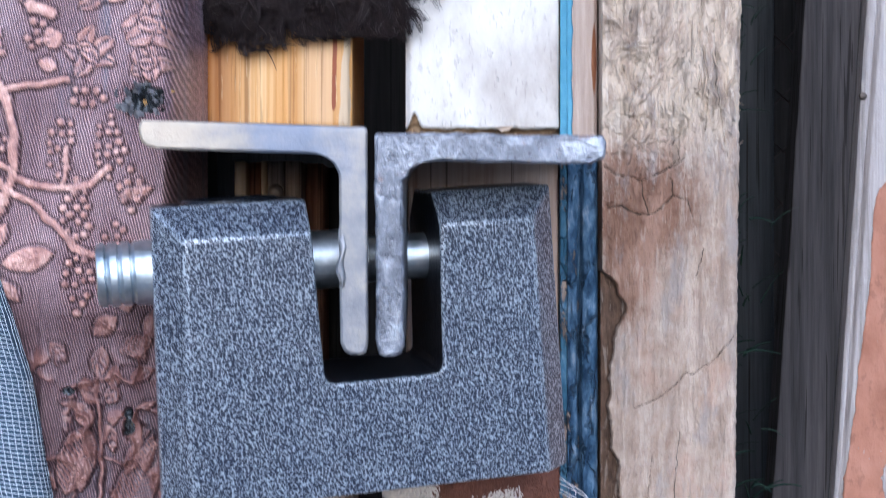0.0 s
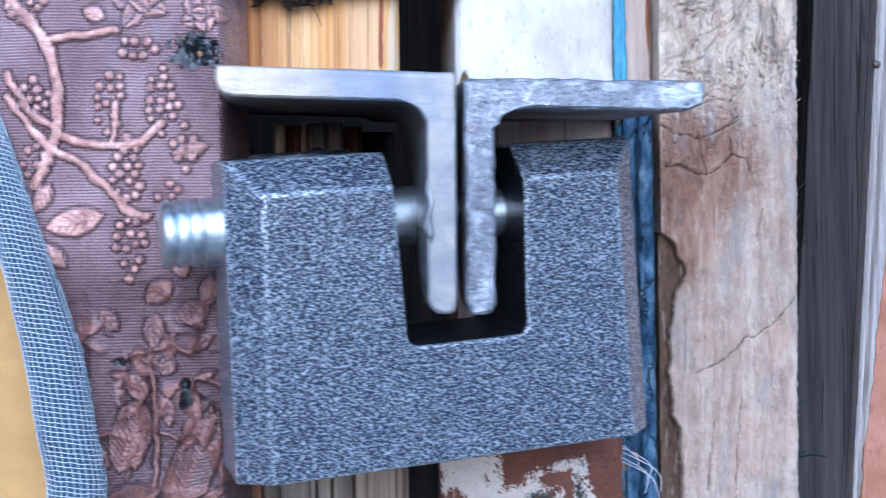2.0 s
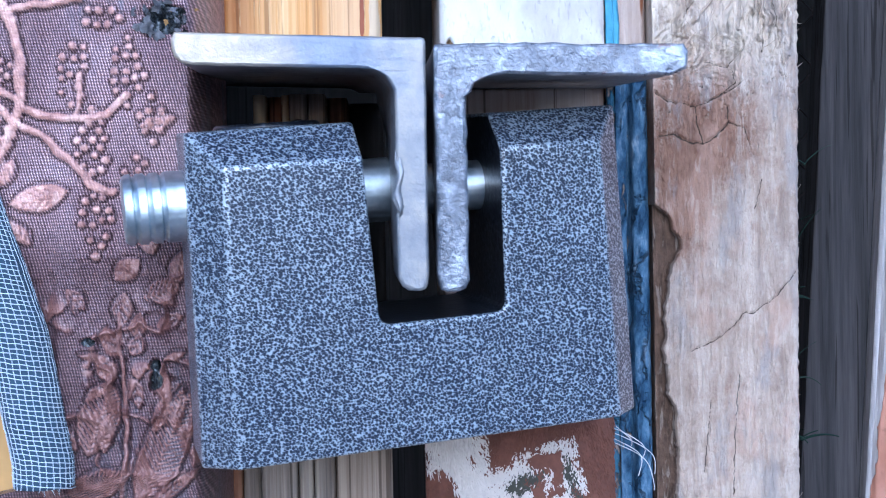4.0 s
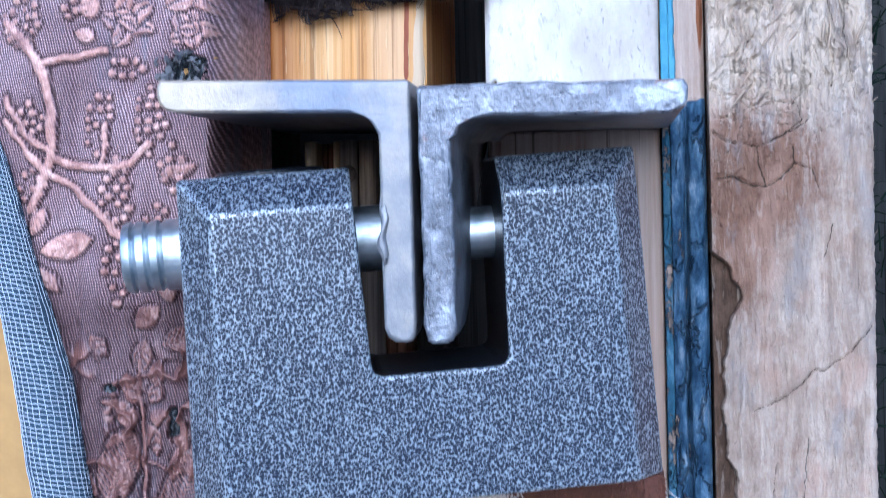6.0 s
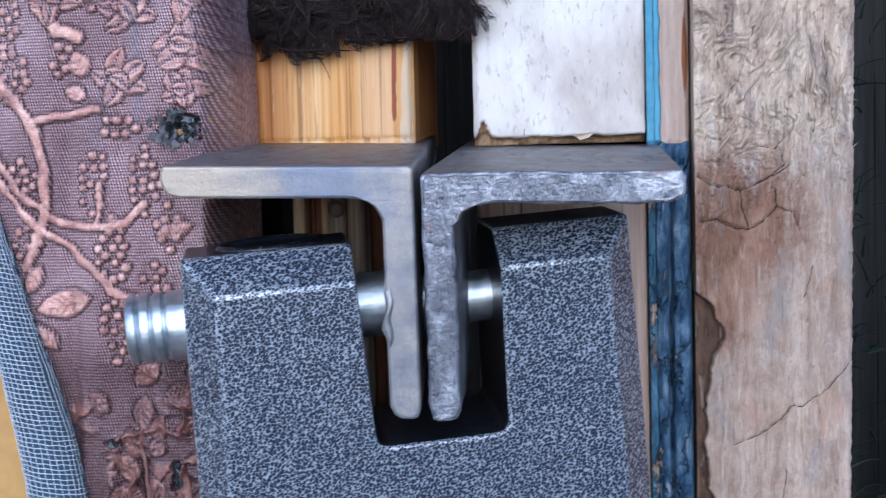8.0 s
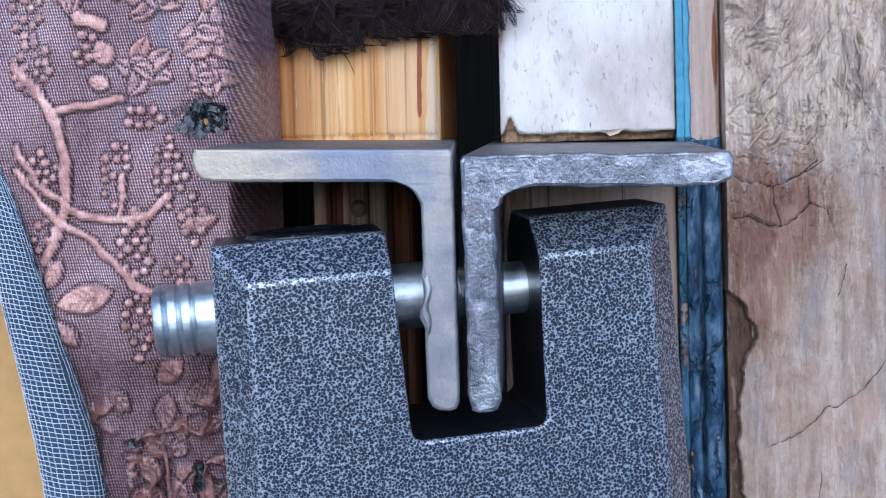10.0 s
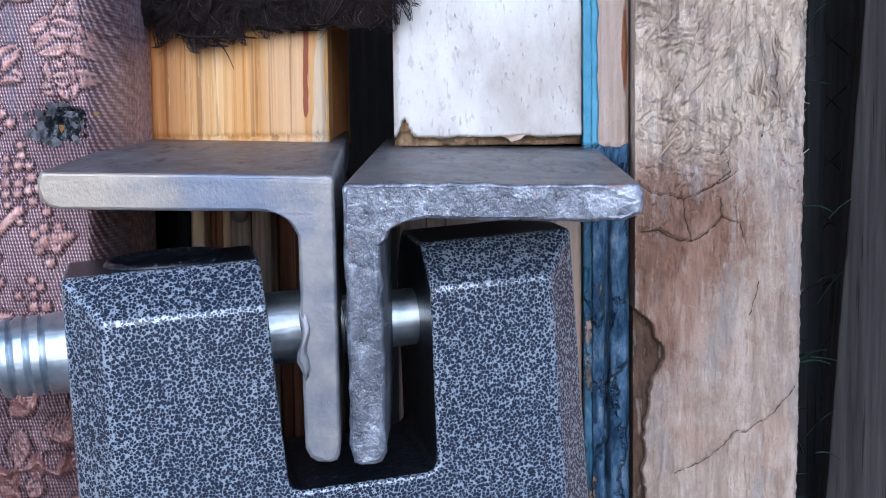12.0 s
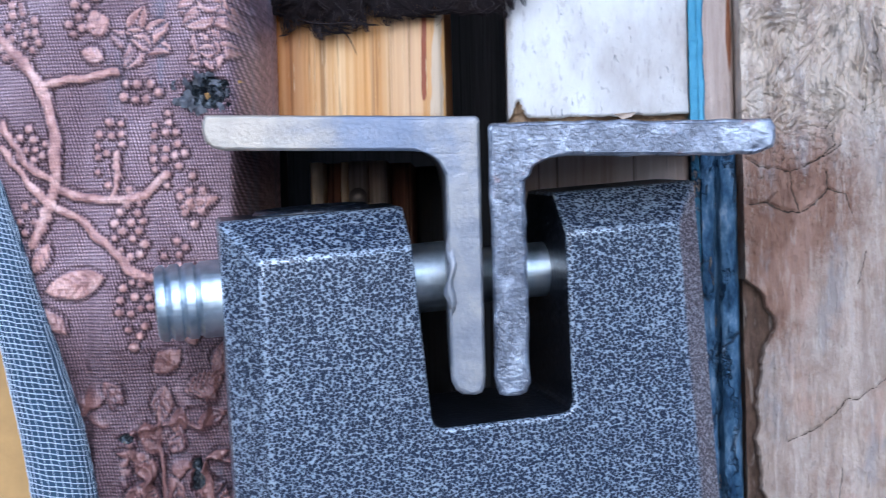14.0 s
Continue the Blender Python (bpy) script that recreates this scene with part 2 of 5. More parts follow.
# brown wood in the chip, its colour darkened further for the recess's shadow
c = n.mix(n.step(n.attr("chip"), 0.4, 0.7), c, n.ramp(n.math("ADD", n.math("MULTIPLY", fine, 0.5), n.math("MULTIPLY", mott, 0.5)), (0.35, (0.04, 0.024, 0.015)), (0.62, (0.17, 0.105, 0.07))))
slant = n.t.nodes.new("ShaderNodeMapping")
n.put(slant.inputs[0], n.tc.outputs["Object"])
slant.inputs["Rotation"].default_value = (0, radians(-32), 0)
slant.inputs["Scale"].default_value = (1, 1, 0.16)
shred = n.noise(slant.outputs[0], 620, 5, 0.65, 0.5)
tear = n.math("MULTIPLY", n.step(shred, 0.57, 0.66), n.attr("rough"))
c = n.mix(n.math("MULTIPLY", tear, 0.3), c, (0.2, 0.15, 0.11))
c = n.mix(n.math("MULTIPLY", n.math("MULTIPLY", n.step(shred, 0.47, 0.36), n.attr("rough")), 0.7), c, (0.74, 0.65, 0.545))
# torn upper wood is paled further: brighter light up there put into colour
c = n.mix(n.math("MULTIPLY", n.math("MULTIPLY", n.step(n.attr("rough"), 0.5, 1.0), n.step(n.noise(n.coords(1, 1, 0.3), 300, 4), 0.35, 0.6)), 0.65), c, (0.77, 0.63, 0.48))
grit = n.noise(n.coords(1, 1, 0.4), 2200, 4)
height = n.math("ADD", n.math("MULTIPLY", fine, 0.7), n.math("SUBTRACT", n.math("MULTIPLY", grit, 0.5), n.math("MULTIPLY", tear, 0.45)))
WEATHERED = n.out(c, normal=n.bump(height, 0.0011))

n, c, fine, blot, b = wood("old_white_paint", (0.06, 0.035, 0.02), (0.17, 0.105, 0.055), (0.36, 0.25, 0.14), 900, 0.04, 0.7)
wear = n.noise(n.coords(1, 1, 0.6), 420, 6, 0.7)
paint = n.ramp(n.noise(n.coords(1, 1, 0.5), 60, 5, 0.6), (0.3, (0.44, 0.385, 0.335)), (0.48, (0.66, 0.62, 0.565)), (0.65, (0.78, 0.755, 0.71)))
paint = n.mix(n.math("MULTIPLY", n.step(n.noise(n.coords(1, 1, 0.4), 28, 5, 0.6), 0.48, 0.68), 0.5), paint, (0.5, 0.43, 0.38))
paint = n.mix(n.math("MULTIPLY", n.step(n.noise(n.coords(1, 1, 0.3), 900, 3), 0.6, 0.68), 0.4), paint, (0.33, 0.28, 0.25))
paint = n.mix(n.math("MULTIPLY", n.step(wear, 0.6, 0.68), 0.4), paint, (0.42, 0.36, 0.31))
WHITE_PAINT = n.out(n.mix(n.step(n.math("ADD", n.attr("bare"), n.math("MULTIPLY", wear, 0.35)), 0.5, 0.62), paint, c), normal=n.bump(n.math("SUBTRACT", wear, n.math("MULTIPLY", n.step(n.noise(n.coords(1, 1, 0.35), 1500, 3), 0.66, 0.72), 0.5)), 0.0005))

n, c, fine, blot, b = wood("blue_paint", (0.20, 0.135, 0.1), (0.38, 0.285, 0.225), (0.5, 0.4, 0.33), 900, 0.04, 0.65)
chipn0 = n.noise(n.coords(1, 1, 0.6), 160, 3)
cw = n.warp(n.coords(1, 1, 0.5), n.noise(n.coords(), 250, 3), 0.006)
crackle = n.math("ADD", n.voronoi(cw, 190), n.math("MULTIPLY", n.step(chipn0, 0.4, 0.6), 0.12))
chipn = n.noise(n.coords(1, 1, 0.45), 330, 6, 0.7)
blue = n.ramp(n.noise(n.coords(1, 1, 0.4), 330, 6, 0.7), (0.36, (0.012, 0.035, 0.075)), (0.48, (0.045, 0.095, 0.165)), (0.58, (0.10, 0.17, 0.26)), (0.71, (0.29, 0.34, 0.40)))
blue = n.mix(n.attr("fresh"), blue, n.mix(chipn, (0.04, 0.19, 0.32), (0.18, 0.42, 0.54)))
blue = n.mix(n.math("MULTIPLY", n.math("SUBTRACT", 1.0, n.step(crackle, 0.0, 0.05)), n.math("SUBTRACT", 0.85, n.math("MULTIPLY", n.attr("fresh"), 0.85))), blue, (0.012, 0.02, 0.035))
lay = n.step(n.math("ADD", n.attr("paint"), n.math("MULTIPLY", n.math("SUBTRACT", chipn, 0.5), 1.1)), 0.42, 0.5)
c = n.mix(n.step(n.math("ADD", n.attr("stain"), n.math("MULTIPLY", chipn, 0.5)), 0.6, 0.9), c, (0.22, 0.085, 0.035))
BLUE_PAINT = n.out(n.mix(lay, c, blue), normal=n.bump(n.math("ADD", n.math("MULTIPLY", n.step(crackle, 0.0, 0.12), n.math("MULTIPLY", lay, n.math("SUBTRACT", 1.0, n.attr("fresh")))), n.math("MULTIPLY", chipn, 1.1)), 0.001))

n, c, fine, blot, b = wood("varnished_pine", (0.32, 0.12, 0.02), (0.62, 0.31, 0.085), (0.80, 0.54, 0.26), 760, 0.008, 0.42)
c = n.mix(n.math("MULTIPLY", n.step(n.noise(n.coords(1, 1, 0.02), 160, 3, 0.5, 0.3), 0.5, 0.62), 0.5), c, (0.46, 0.22, 0.06))
c = n.mix(n.math("MULTIPLY", n.step(n.noise(n.coords(1, 1, 0.012, (0.45, 0, 0)), 130, 2), 0.46, 0.6), 0.4), c, (0.78, 0.58, 0.36))
c = n.mix(n.math("MULTIPLY", n.step(n.noise(n.coords(1, 1, 0.01, (0.2, 0, 0)), 420, 3), 0.58, 0.64), 0.55), c, (0.2, 0.08, 0.02))
c = n.mix(n.math("MULTIPLY", n.attr("amber"), 0.95), c, n.mix(1.0, c, (0.72, 0.5, 0.28), "MULTIPLY"))
c = n.mix(n.math("MULTIPLY", n.step(blot, 0.5, 0.72), 0.5), c, n.mix(1.0, c, (0.62, 0.45, 0.3), "MULTIPLY"))
c = n.mix(n.step(n.attr("resin"), 0.4, 0.6), c, (0.24, 0.06, 0.02))
c = n.mix(n.step(n.attr("pale"), 0.4, 0.6), c, (0.56, 0.42, 0.27))
scr = n.step(n.noise(n.coords(1, 1, 0.05, (0.6, 0, 0.2)), 1500, 3), 0.63, 0.68)
c = n.mix(n.math("MULTIPLY", scr, 0.6), c, (0.78, 0.55, 0.3))
c = n.mix(n.math("MULTIPLY", n.step(n.noise(n.coords(1, 1, 0.035, (0.1, 0, 0.7)), 1100, 3), 0.64, 0.7), 0.4), c, (0.2, 0.08, 0.02))
PINE = n.out(c, normal=n.bump(n.math("SUBTRACT", fine, n.math("MULTIPLY", scr, 0.5)), 0.0003))

GREY_SLAT = wood_mat("grey_slat", (0.08, 0.06, 0.05), (0.22, 0.175, 0.14), (0.40, 0.33, 0.26), 1500, 0.014)
TAN_SLAT = wood_mat("tan_slat", (0.12, 0.085, 0.06), (0.28, 0.21, 0.155), (0.44, 0.355, 0.275), 1500, 0.014)
PALE_SLAT = wood_mat("pale_slat", (0.4, 0.28, 0.16), (0.6, 0.45, 0.28), (0.7, 0.57, 0.4), 700, 0.02)
RED_WOOD = wood_mat("red_brown_wood", (0.08, 0.03, 0.016), (0.2, 0.085, 0.045), (0.32, 0.16, 0.09), 600, 0.03)
BARE_WOOD = wood_mat("bare_pink_wood", (0.34, 0.22, 0.16), (0.52, 0.38, 0.29), (0.62, 0.49, 0.4), 900, 0.03)
# side of the pine block, coloured darker than its front
SIDE_PINE = wood_mat("darker_pine_side", (0.16, 0.05, 0.012), (0.36, 0.15, 0.04), (0.5, 0.26, 0.09), 620, 0.01, 0.5)
# near-black wood: the darkness of the gap is put into its colour
SHADE_WOOD = wood_mat("dark_shade_wood", (0.008, 0.007, 0.006), (0.018, 0.015, 0.013), (0.034, 0.029, 0.026), 500, 0.04)
# far board and board side: colours lowered to carry the shade around them
GAP_WOOD = wood_mat("shaded_gap_wood", (0.035, 0.037, 0.04), (0.065, 0.069, 0.073), (0.11, 0.114, 0.118), 500, 0.04)
SIDE_WOOD = wood_mat("shaded_side_wood", (0.019, 0.017, 0.017), (0.04, 0.036, 0.037), (0.072, 0.064, 0.064), 800, 0.02, 0.8, 0.0002)

n, c, fine, blot, b = wood("peeling_pink_paint", (0.2, 0.175, 0.165), (0.36, 0.325, 0.31), (0.5, 0.46, 0.445), 800, 0.03, 0.7)
pn = n.noise(n.coords(1, 1, 0.5), 120, 6, 0.65)
pink = n.ramp(n.noise(n.coords(1, 1, 0.6), 90, 5), (0.3, (0.29, 0.125, 0.075)), (0.5, (0.40, 0.185, 0.12)), (0.7, (0.47, 0.24, 0.165)))
lay = n.step(n.math("ADD", n.attr("paint"), n.math("MULTIPLY", n.math("SUBTRACT", pn, 0.5), 1.0)), 0.42, 0.46)
blis = n.noise(n.coords(1, 1, 0.7, (0.4, 0, 0)), 260, 5, 0.7)
pink = n.mix(n.math("MULTIPLY", n.step(blis, 0.56, 0.66), 0.5), pink, (0.22, 0.10, 0.065))
pink = n.mix(n.step(blis, 0.33, 0.27), pink, (0.42, 0.36, 0.33))
PINK_PAINT = n.out(n.mix(lay, c, pink), normal=n.bump(n.math("ADD", n.math("MULTIPLY", lay, 1.0), n.math("ADD", n.math("MULTIPLY", blis, 1.2), n.math("MULTIPLY", fine, 0.3))), 0.0006))

n = Nodes("black_brown_fur", 0.55, 0, 0.2)
isl = n.t.nodes.new("ShaderNodeNewGeometry").outputs["Random Per Island"]
FUR = n.out(n.ramp(isl, (0.0, (0.008, 0.005, 0.005)), (0.6, (0.018, 0.011, 0.011)), (0.92, (0.04, 0.027, 0.025)), (1.0, (0.13, 0.10, 0.09))))
PILE_RUST = plain("rust_pile", (0.15, 0.06, 0.038), 0.9, 0, 0.35, 900, 0.0002)
PILE_WHITE = plain("cream_pile", (0.68, 0.6, 0.54), 0.9, 0, 0.15, 900, 0.0002)
PILE_DARK = plain("olive_pile", (0.07, 0.065, 0.05), 0.9, 0, 0.4, 900, 0.0002)
COTTON = plain("white_cotton", (0.6, 0.58, 0.59), 0.9, 0, 0.08, 2000, 0.0001)
WIRE = plain("rusty_wire", (0.05, 0.035, 0.03), 0.6, 0.4, 0.4, 900, 0.0001)
# blades coloured dark for the shade they stand in
n = Nodes("shaded_grass", 0.85, 0, 0.15)
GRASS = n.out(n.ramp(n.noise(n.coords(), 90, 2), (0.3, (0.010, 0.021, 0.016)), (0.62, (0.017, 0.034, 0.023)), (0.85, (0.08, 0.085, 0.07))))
EARTH = plain("damp_earth", (0.185, 0.172, 0.16), 0.95, 0, 0.3, 30, 0.004)
SCREW = plain("dull_screw", (0.16, 0.13, 0.11), 0.5, 0.7, 0.3, 1200, 0.0001)
SPLINTER = plain("splinter", (0.47, 0.36, 0.265), 0.8, 0, 0.2, 900, 0.0001)


# ---- shape helpers ----
TABLE = np.random.RandomState(7).rand(256, 256)


def vnoise(x, z, shift=0):
    """Smooth value noise over the plane, 0 to 1."""
    x, z = np.asarray(x) + shift * 17.3, np.asarray(z) + shift * 9.1
    i, j = np.floor(x).astype(int), np.floor(z).astype(int)
    a, b = x - i, z - j
    a, b = a * a * (3 - 2 * a), b * b * (3 - 2 * b)
    g = lambda p, q: TABLE[p % 256, q % 256]
    return (g(i, j) * (1 - a) + g(i + 1, j) * a) * (1 - b) + (g(i, j + 1) * (1 - a) + g(i + 1, j + 1) * a) * b


def fbm(x, z, octaves=4, shift=0):
    s, w = 0, 0
    for k in range(octaves):
        s, w = s + vnoise(x * 2 ** k, z * 2 ** k, shift + k * 3) * 0.5 ** k, w + 0.5 ** k
    return s / w


def line_dist(x, z, pts):
    """Distance from (x, z) to a polyline."""
    best = np.full(np.shape(x), 1e9)
    for (ax, az), (bx, bz) in zip(pts, pts[1:]):
        dx, dz = bx - ax, bz - az
        k = np.clip(((x - ax) * dx + (z - az) * dz) / (dx * dx + dz * dz), 0, 1)
        best = np.minimum(best, np.hypot(x - ax - k * dx, z - az - k * dz))
    return best


def axis(lo, hi, step, low=None, high=None):
    """Even steps from lo to hi, with coarse ones out to low and high."""
    a = list(np.linspace(lo, hi, max(2, int(round((hi - lo) / step)) + 1)))
    if low is not None:
        a = list(np.linspace(low, lo, 9)[:-1]) + a
    if high is not None:
        a = a + list(np.linspace(hi, high, 9)[1:])
    return np.array(a)


def empty(name, x, y, z):
    e = new(name)
    e.empty_display_size = 0.02
    e.location = (x * MM, y * MM, z * MM)
    return e


def base(parent):
    p = Vector((0, 0, 0))
    while parent is not None:
        p += parent.location
        parent = parent.parent
    return p


def link(name, me, material, parent=None, label="", smooth=False, loc=None):
    """A mesh given in world millimetres as one object, under parent or on its own at loc."""
    o = base(parent) if parent is not None else Vector(loc or (0, 0, 0)) * MM
    me.transform(Matrix.Translation(-o) @ Matrix.Diagonal((MM, MM, MM, 1)))
    me.materials.append(material)
    if smooth:
        me.polygons.foreach_set("use_smooth", [True] * len(me.polygons))
    ob = new(name, me)
    if parent is not None:
        ob.parent = parent
    else:
        ob.location = o
    if label:
        ob["label"] = label
    return ob


def part(name, bm, material, parent=None, label="", smooth=False, loc=None):
    me = bpy.data.meshes.new(name)
    bm.to_mesh(me)
    bm.free()
    return link(name, me, material, parent, label, smooth, loc)


def slab(name, X, Z, Y, back, material, parent=None, attrs=None, label="", loc=None, smooth=True):
    """A board with a shaped front: grids of x, z and y over it, closed round the sides to the plane y = back."""
    h, w = X.shape
    front = np.stack([X, Y, Z], -1).reshape(-1, 3)
    idx = np.arange(h * w).reshape(h, w)
    quads = np.stack([idx[:-1, :-1], idx[:-1, 1:], idx[1:, 1:], idx[1:, :-1]], -1).reshape(-1, 4)
    loop = list(idx[0, :]) + list(idx[1:, -1]) + list(idx[-1, -2::-1]) + list(idx[-2:0:-1, 0])
    rear = front[loop].copy()
    rear[:, 1] = back
    n0, m = h * w, len(loop)
    faces = quads.tolist()
    faces += [[loop[i], n0 + i, n0 + (i + 1) % m, loop[(i + 1) % m]] for i in range(m)]
    faces.append(list(range(n0 + m - 1, n0 - 1, -1)))
    me = bpy.data.meshes.new(name)
    me.from_pydata(np.vstack([front, rear]).tolist(), [], faces)
    for key, val in (attrs or {}).items():
        at = me.attributes.new(key, "FLOAT", "POINT")
        at.data.foreach_set("value", np.concatenate([np.broadcast_to(val, X.shape).ravel(), np.zeros(m)]).astype(np.float32))
    ob = link(name, me, material, parent, label, False, loc)
    if smooth:
        flags = np.zeros(len(me.polygons), bool)
        flags[:len(quads)] = True
        me.polygons.foreach_set("use_smooth", flags)
    return ob


def box(x0, x1, y0, y1, z0, z1, bevel=0.0):
    bm = bmesh.new()
    bmesh.ops.create_cube(bm, size=1)
    for v in bm.verts:
        v.co = Vector((x0 + (v.co.x + 0.5) * (x1 - x0), y0 + (v.co.y + 0.5) * (y1 - y0), z0 + (v.co.z + 0.5) * (z1 - z0)))
    if bevel:
        bmesh.ops.bevel(bm, geom=bm.edges[:], offset=bevel, segments=2, affect="EDGES", profile=0.5)
    return bm


def strands(paths, radii, sides=3):
    """Thin tapering threads: each path an (n, 3) array; one mesh."""
    verts, faces = [], []
    ang = np.arange(sides) * 2 * math.pi / sides
    for p, r in zip(paths, radii):
        n0, k = len(verts), len(p)
        tan = np.gradient(p, axis=0)
        tan /= np.linalg.norm(tan, axis=1)[:, None] + 1e-9
        ref = np.array([0.31, 0.9, 0.27])
        a = np.cross(tan, ref)
        a /= np.linalg.norm(a, axis=1)[:, None] + 1e-9
        b = np.cross(tan, a)
        rr = r * (np.linspace(1, 0.35, k) if np.isscalar(r) else np.array(r))
        ring = p[:, None, :] + rr[:, None, None] * (np.cos(ang)[None, :, None] * a[:, None, :] + np.sin(ang)[None, :, None] * b[:, None, :])
        verts += ring.reshape(-1, 3).tolist()
        for i in range(k - 1):
            for j in range(sides):
                q, s = n0 + i * sides, n0 + (i + 1) * sides
                faces.append((q + j, q + (j + 1) % sides, s + (j + 1) % sides, s + j))
    me = bpy.data.meshes.new("strands")
    me.from_pydata(verts, [], faces)
    return me


def lathe(profile, sides=48):
    """A turned solid about the x axis: (x, radius) stations, closed at both ends."""
    verts, faces = [], []
    for x, r in profile:
        verts += [(x, r * math.cos(a), r * math.sin(a)) for a in np.arange(sides) * 2 * math.pi / sides]
    for i in range(len(profile) - 1):
        for j in range(sides):
            a, b = i * sides + j, i * sides + (j + 1) % sides
            faces.append((a, a + sides, b + sides, b))
    faces.append(tuple(range(sides)))
    faces.append(tuple(range(len(profile) * sides - 1, (len(profile) - 1) * sides - 1, -1)))
    bm = bmesh.new()
    vs = [bm.verts.new(v) for v in verts]
    for f in faces:
        bm.faces.new([vs[i] for i in f])
    bmesh.ops.recalc_face_normals(bm, faces=bm.faces[:])
    return bm


# ---- the setting ----
bm = bmesh.new()
bmesh.ops.create_grid(bm, x_segments=8, y_segments=8, size=400000)
tagged(part("ground", bm, EARTH, loc=(0, 0, 0)), "damp bare earth in front of the shed", "ground", kind="structure")

# enclosure added behind the gap to keep it dark; near-black stands for shade
tagged(part("wall_back", box(-950, 700, 640, 680, 0, 2100), SHADE_WOOD, loc=(0, 660, 0)), "near-black backing added behind the door gap to stand for its shade", "wall", kind="structure")
tagged(part("wall_left", box(-990, -950, 250, 680, 0, 2100), SHADE_WOOD, loc=(-970, 400, 0)), "unseen dark side wall added to keep light out", "wall", kind="structure")
tagged(part("wall_right", box(700, 740, 395, 680, 0, 2100), SHADE_WOOD, loc=(720, 500, 0)), "unseen dark wall added to keep light out of the passage", "wall", kind="structure")
tagged(part("ceiling", box(-990, 740, 246, 680, 2100, 2140), SHADE_WOOD, loc=(0, 460, 2100)), "unseen dark ceiling added behind the door to keep light out", "ceiling", kind="structure")

# unseen overhang, added to cut off the sky above the door
tagged(part("eave", box(-990, 740, -700, 244, 2150, 2190), SHADE_WOOD, loc=(0, -200, 2150)), "unseen dark eave added over the door to block light from above", "eave", kind="structure")

ZF = axis(915, 1085, 0.6, 20, 2095)
ZC = axis(915, 1085, 1.2, 20, 2095)

# ---- the door leaf: upholstery, backing, wooden edge ----
door = empty("door_1", -500, 250, 20)
tagged(door, "old wooden door padded with torn embossed copper-brown leatherette", "door", kind="structure")


def left_edge(z):
    """The torn left border of the leatherette."""
    return np.interp(z, [20, 930, 952, 975, 997, 1014, 1034, 1040, 1085, 2095], [-76.7, -76.7, -76.7, -80.7, -88.2, -93.8, -103, -120, -190, -900])


part("panel", box(-940, -60, 246, 262, 20, 2095), YELLOW, door, "ochre fibreboard bared by the torn covering")
part("core", box(-940, -58, 262.2, 318, 20, 2095), SHADE_WOOD, door)

ZL = axis(925, 1075, 0.3, 20, 2095)
NC = 210
flatpart = np.linspace(0, 1, NC)
turn_ang = np.linspace(0, math.pi / 2, 34)[1:]
X = np.zeros((len(ZL), NC + 33))
Y = np.zeros_like(X)
Z = np.repeat(ZL[:, None], X.shape[1], 1)
# below the fold the sheet is whole again and runs on over the panel
le = np.where(ZL < 948.5, np.interp(ZL, [20, 941, 945, 948.5], [-300, -112, -92, -76.5]), left_edge(ZL))
near = np.maximum(le, -112)
# columns are laid evenly from the tear to the rolled edge
X[:, :NC] = near[:, None] + flatpart[None, :] * (-55.2 - near)[:, None]
X[:, 0] = le
X[:, NC:] = -55.2 + 3.3 * np.sin(turn_ang)[None, :]
Y[:, :NC] = 242.0
Y[:, NC:] = 242 + 29 * (1 - np.cos(turn_ang))[None, :]
R, G = np.zeros_like(X), np.zeros_like(X)
rng = np.random.RandomState(3)
STEMS = [
    ([(-93, 1039), (-88, 1034), (-85, 1029), (-84, 1023), (-84, 1016), (-85, 1012), (-88, 1005)], 1.15),
    ([(-85, 1031), (-79, 1032), (-73, 1033)], 0.85),
    ([(-93, 1025), (-89, 1019), (-84, 1014), (-81, 1013), (-74, 1012), (-69, 1012.5), (-65, 1016)], 0.85),
    ([(-93, 1021), (-86, 1012), (-79, 1008), (-75, 1004), (-72, 1000), (-68, 999)], 0.85),
    ([(-74, 1012), (-73.5, 1016), (-73, 1020)], 0.6),
    ([(-88, 1062), (-84, 1052), (-80, 1047), (-76, 1046)], 1.1),
    ([(-67.8, 977), (-67.4, 966), (-67, 956), (-67.6, 946), (-69, 930)], 0.5),
]
for pts, r in STEMS:
    wob = (fbm(X * 0.3, Z * 0.3, 2, 5) - 0.5) * 1.2
    d = line_dist(X + wob, Z + wob, pts)
    R = np.maximum(R, 1.0 * np.sqrt(np.clip(1 - (d / r) ** 2, 0, 1)))
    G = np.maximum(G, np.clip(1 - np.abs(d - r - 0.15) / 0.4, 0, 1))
CLUSTERS = [(-74.5, 1020, 2.8, 6), (-65, 1020, 3, 6), (-71.5, 1007.5, 3, 6), (-71, 993, 2.6, 6), (-89.5, 1039, 4, 4.5), (-69, 1030, 4, 2), (-88, 1009, 3.5, 3), (-88, 1021, 3.2, 3),
            (-74, 1056, 3, 6), (-90, 1050, 3, 6), (-61, 1012, 2.0, 5), (-79, 1042, 2.5, 3), (-64, 1000, 2.5, 5)]
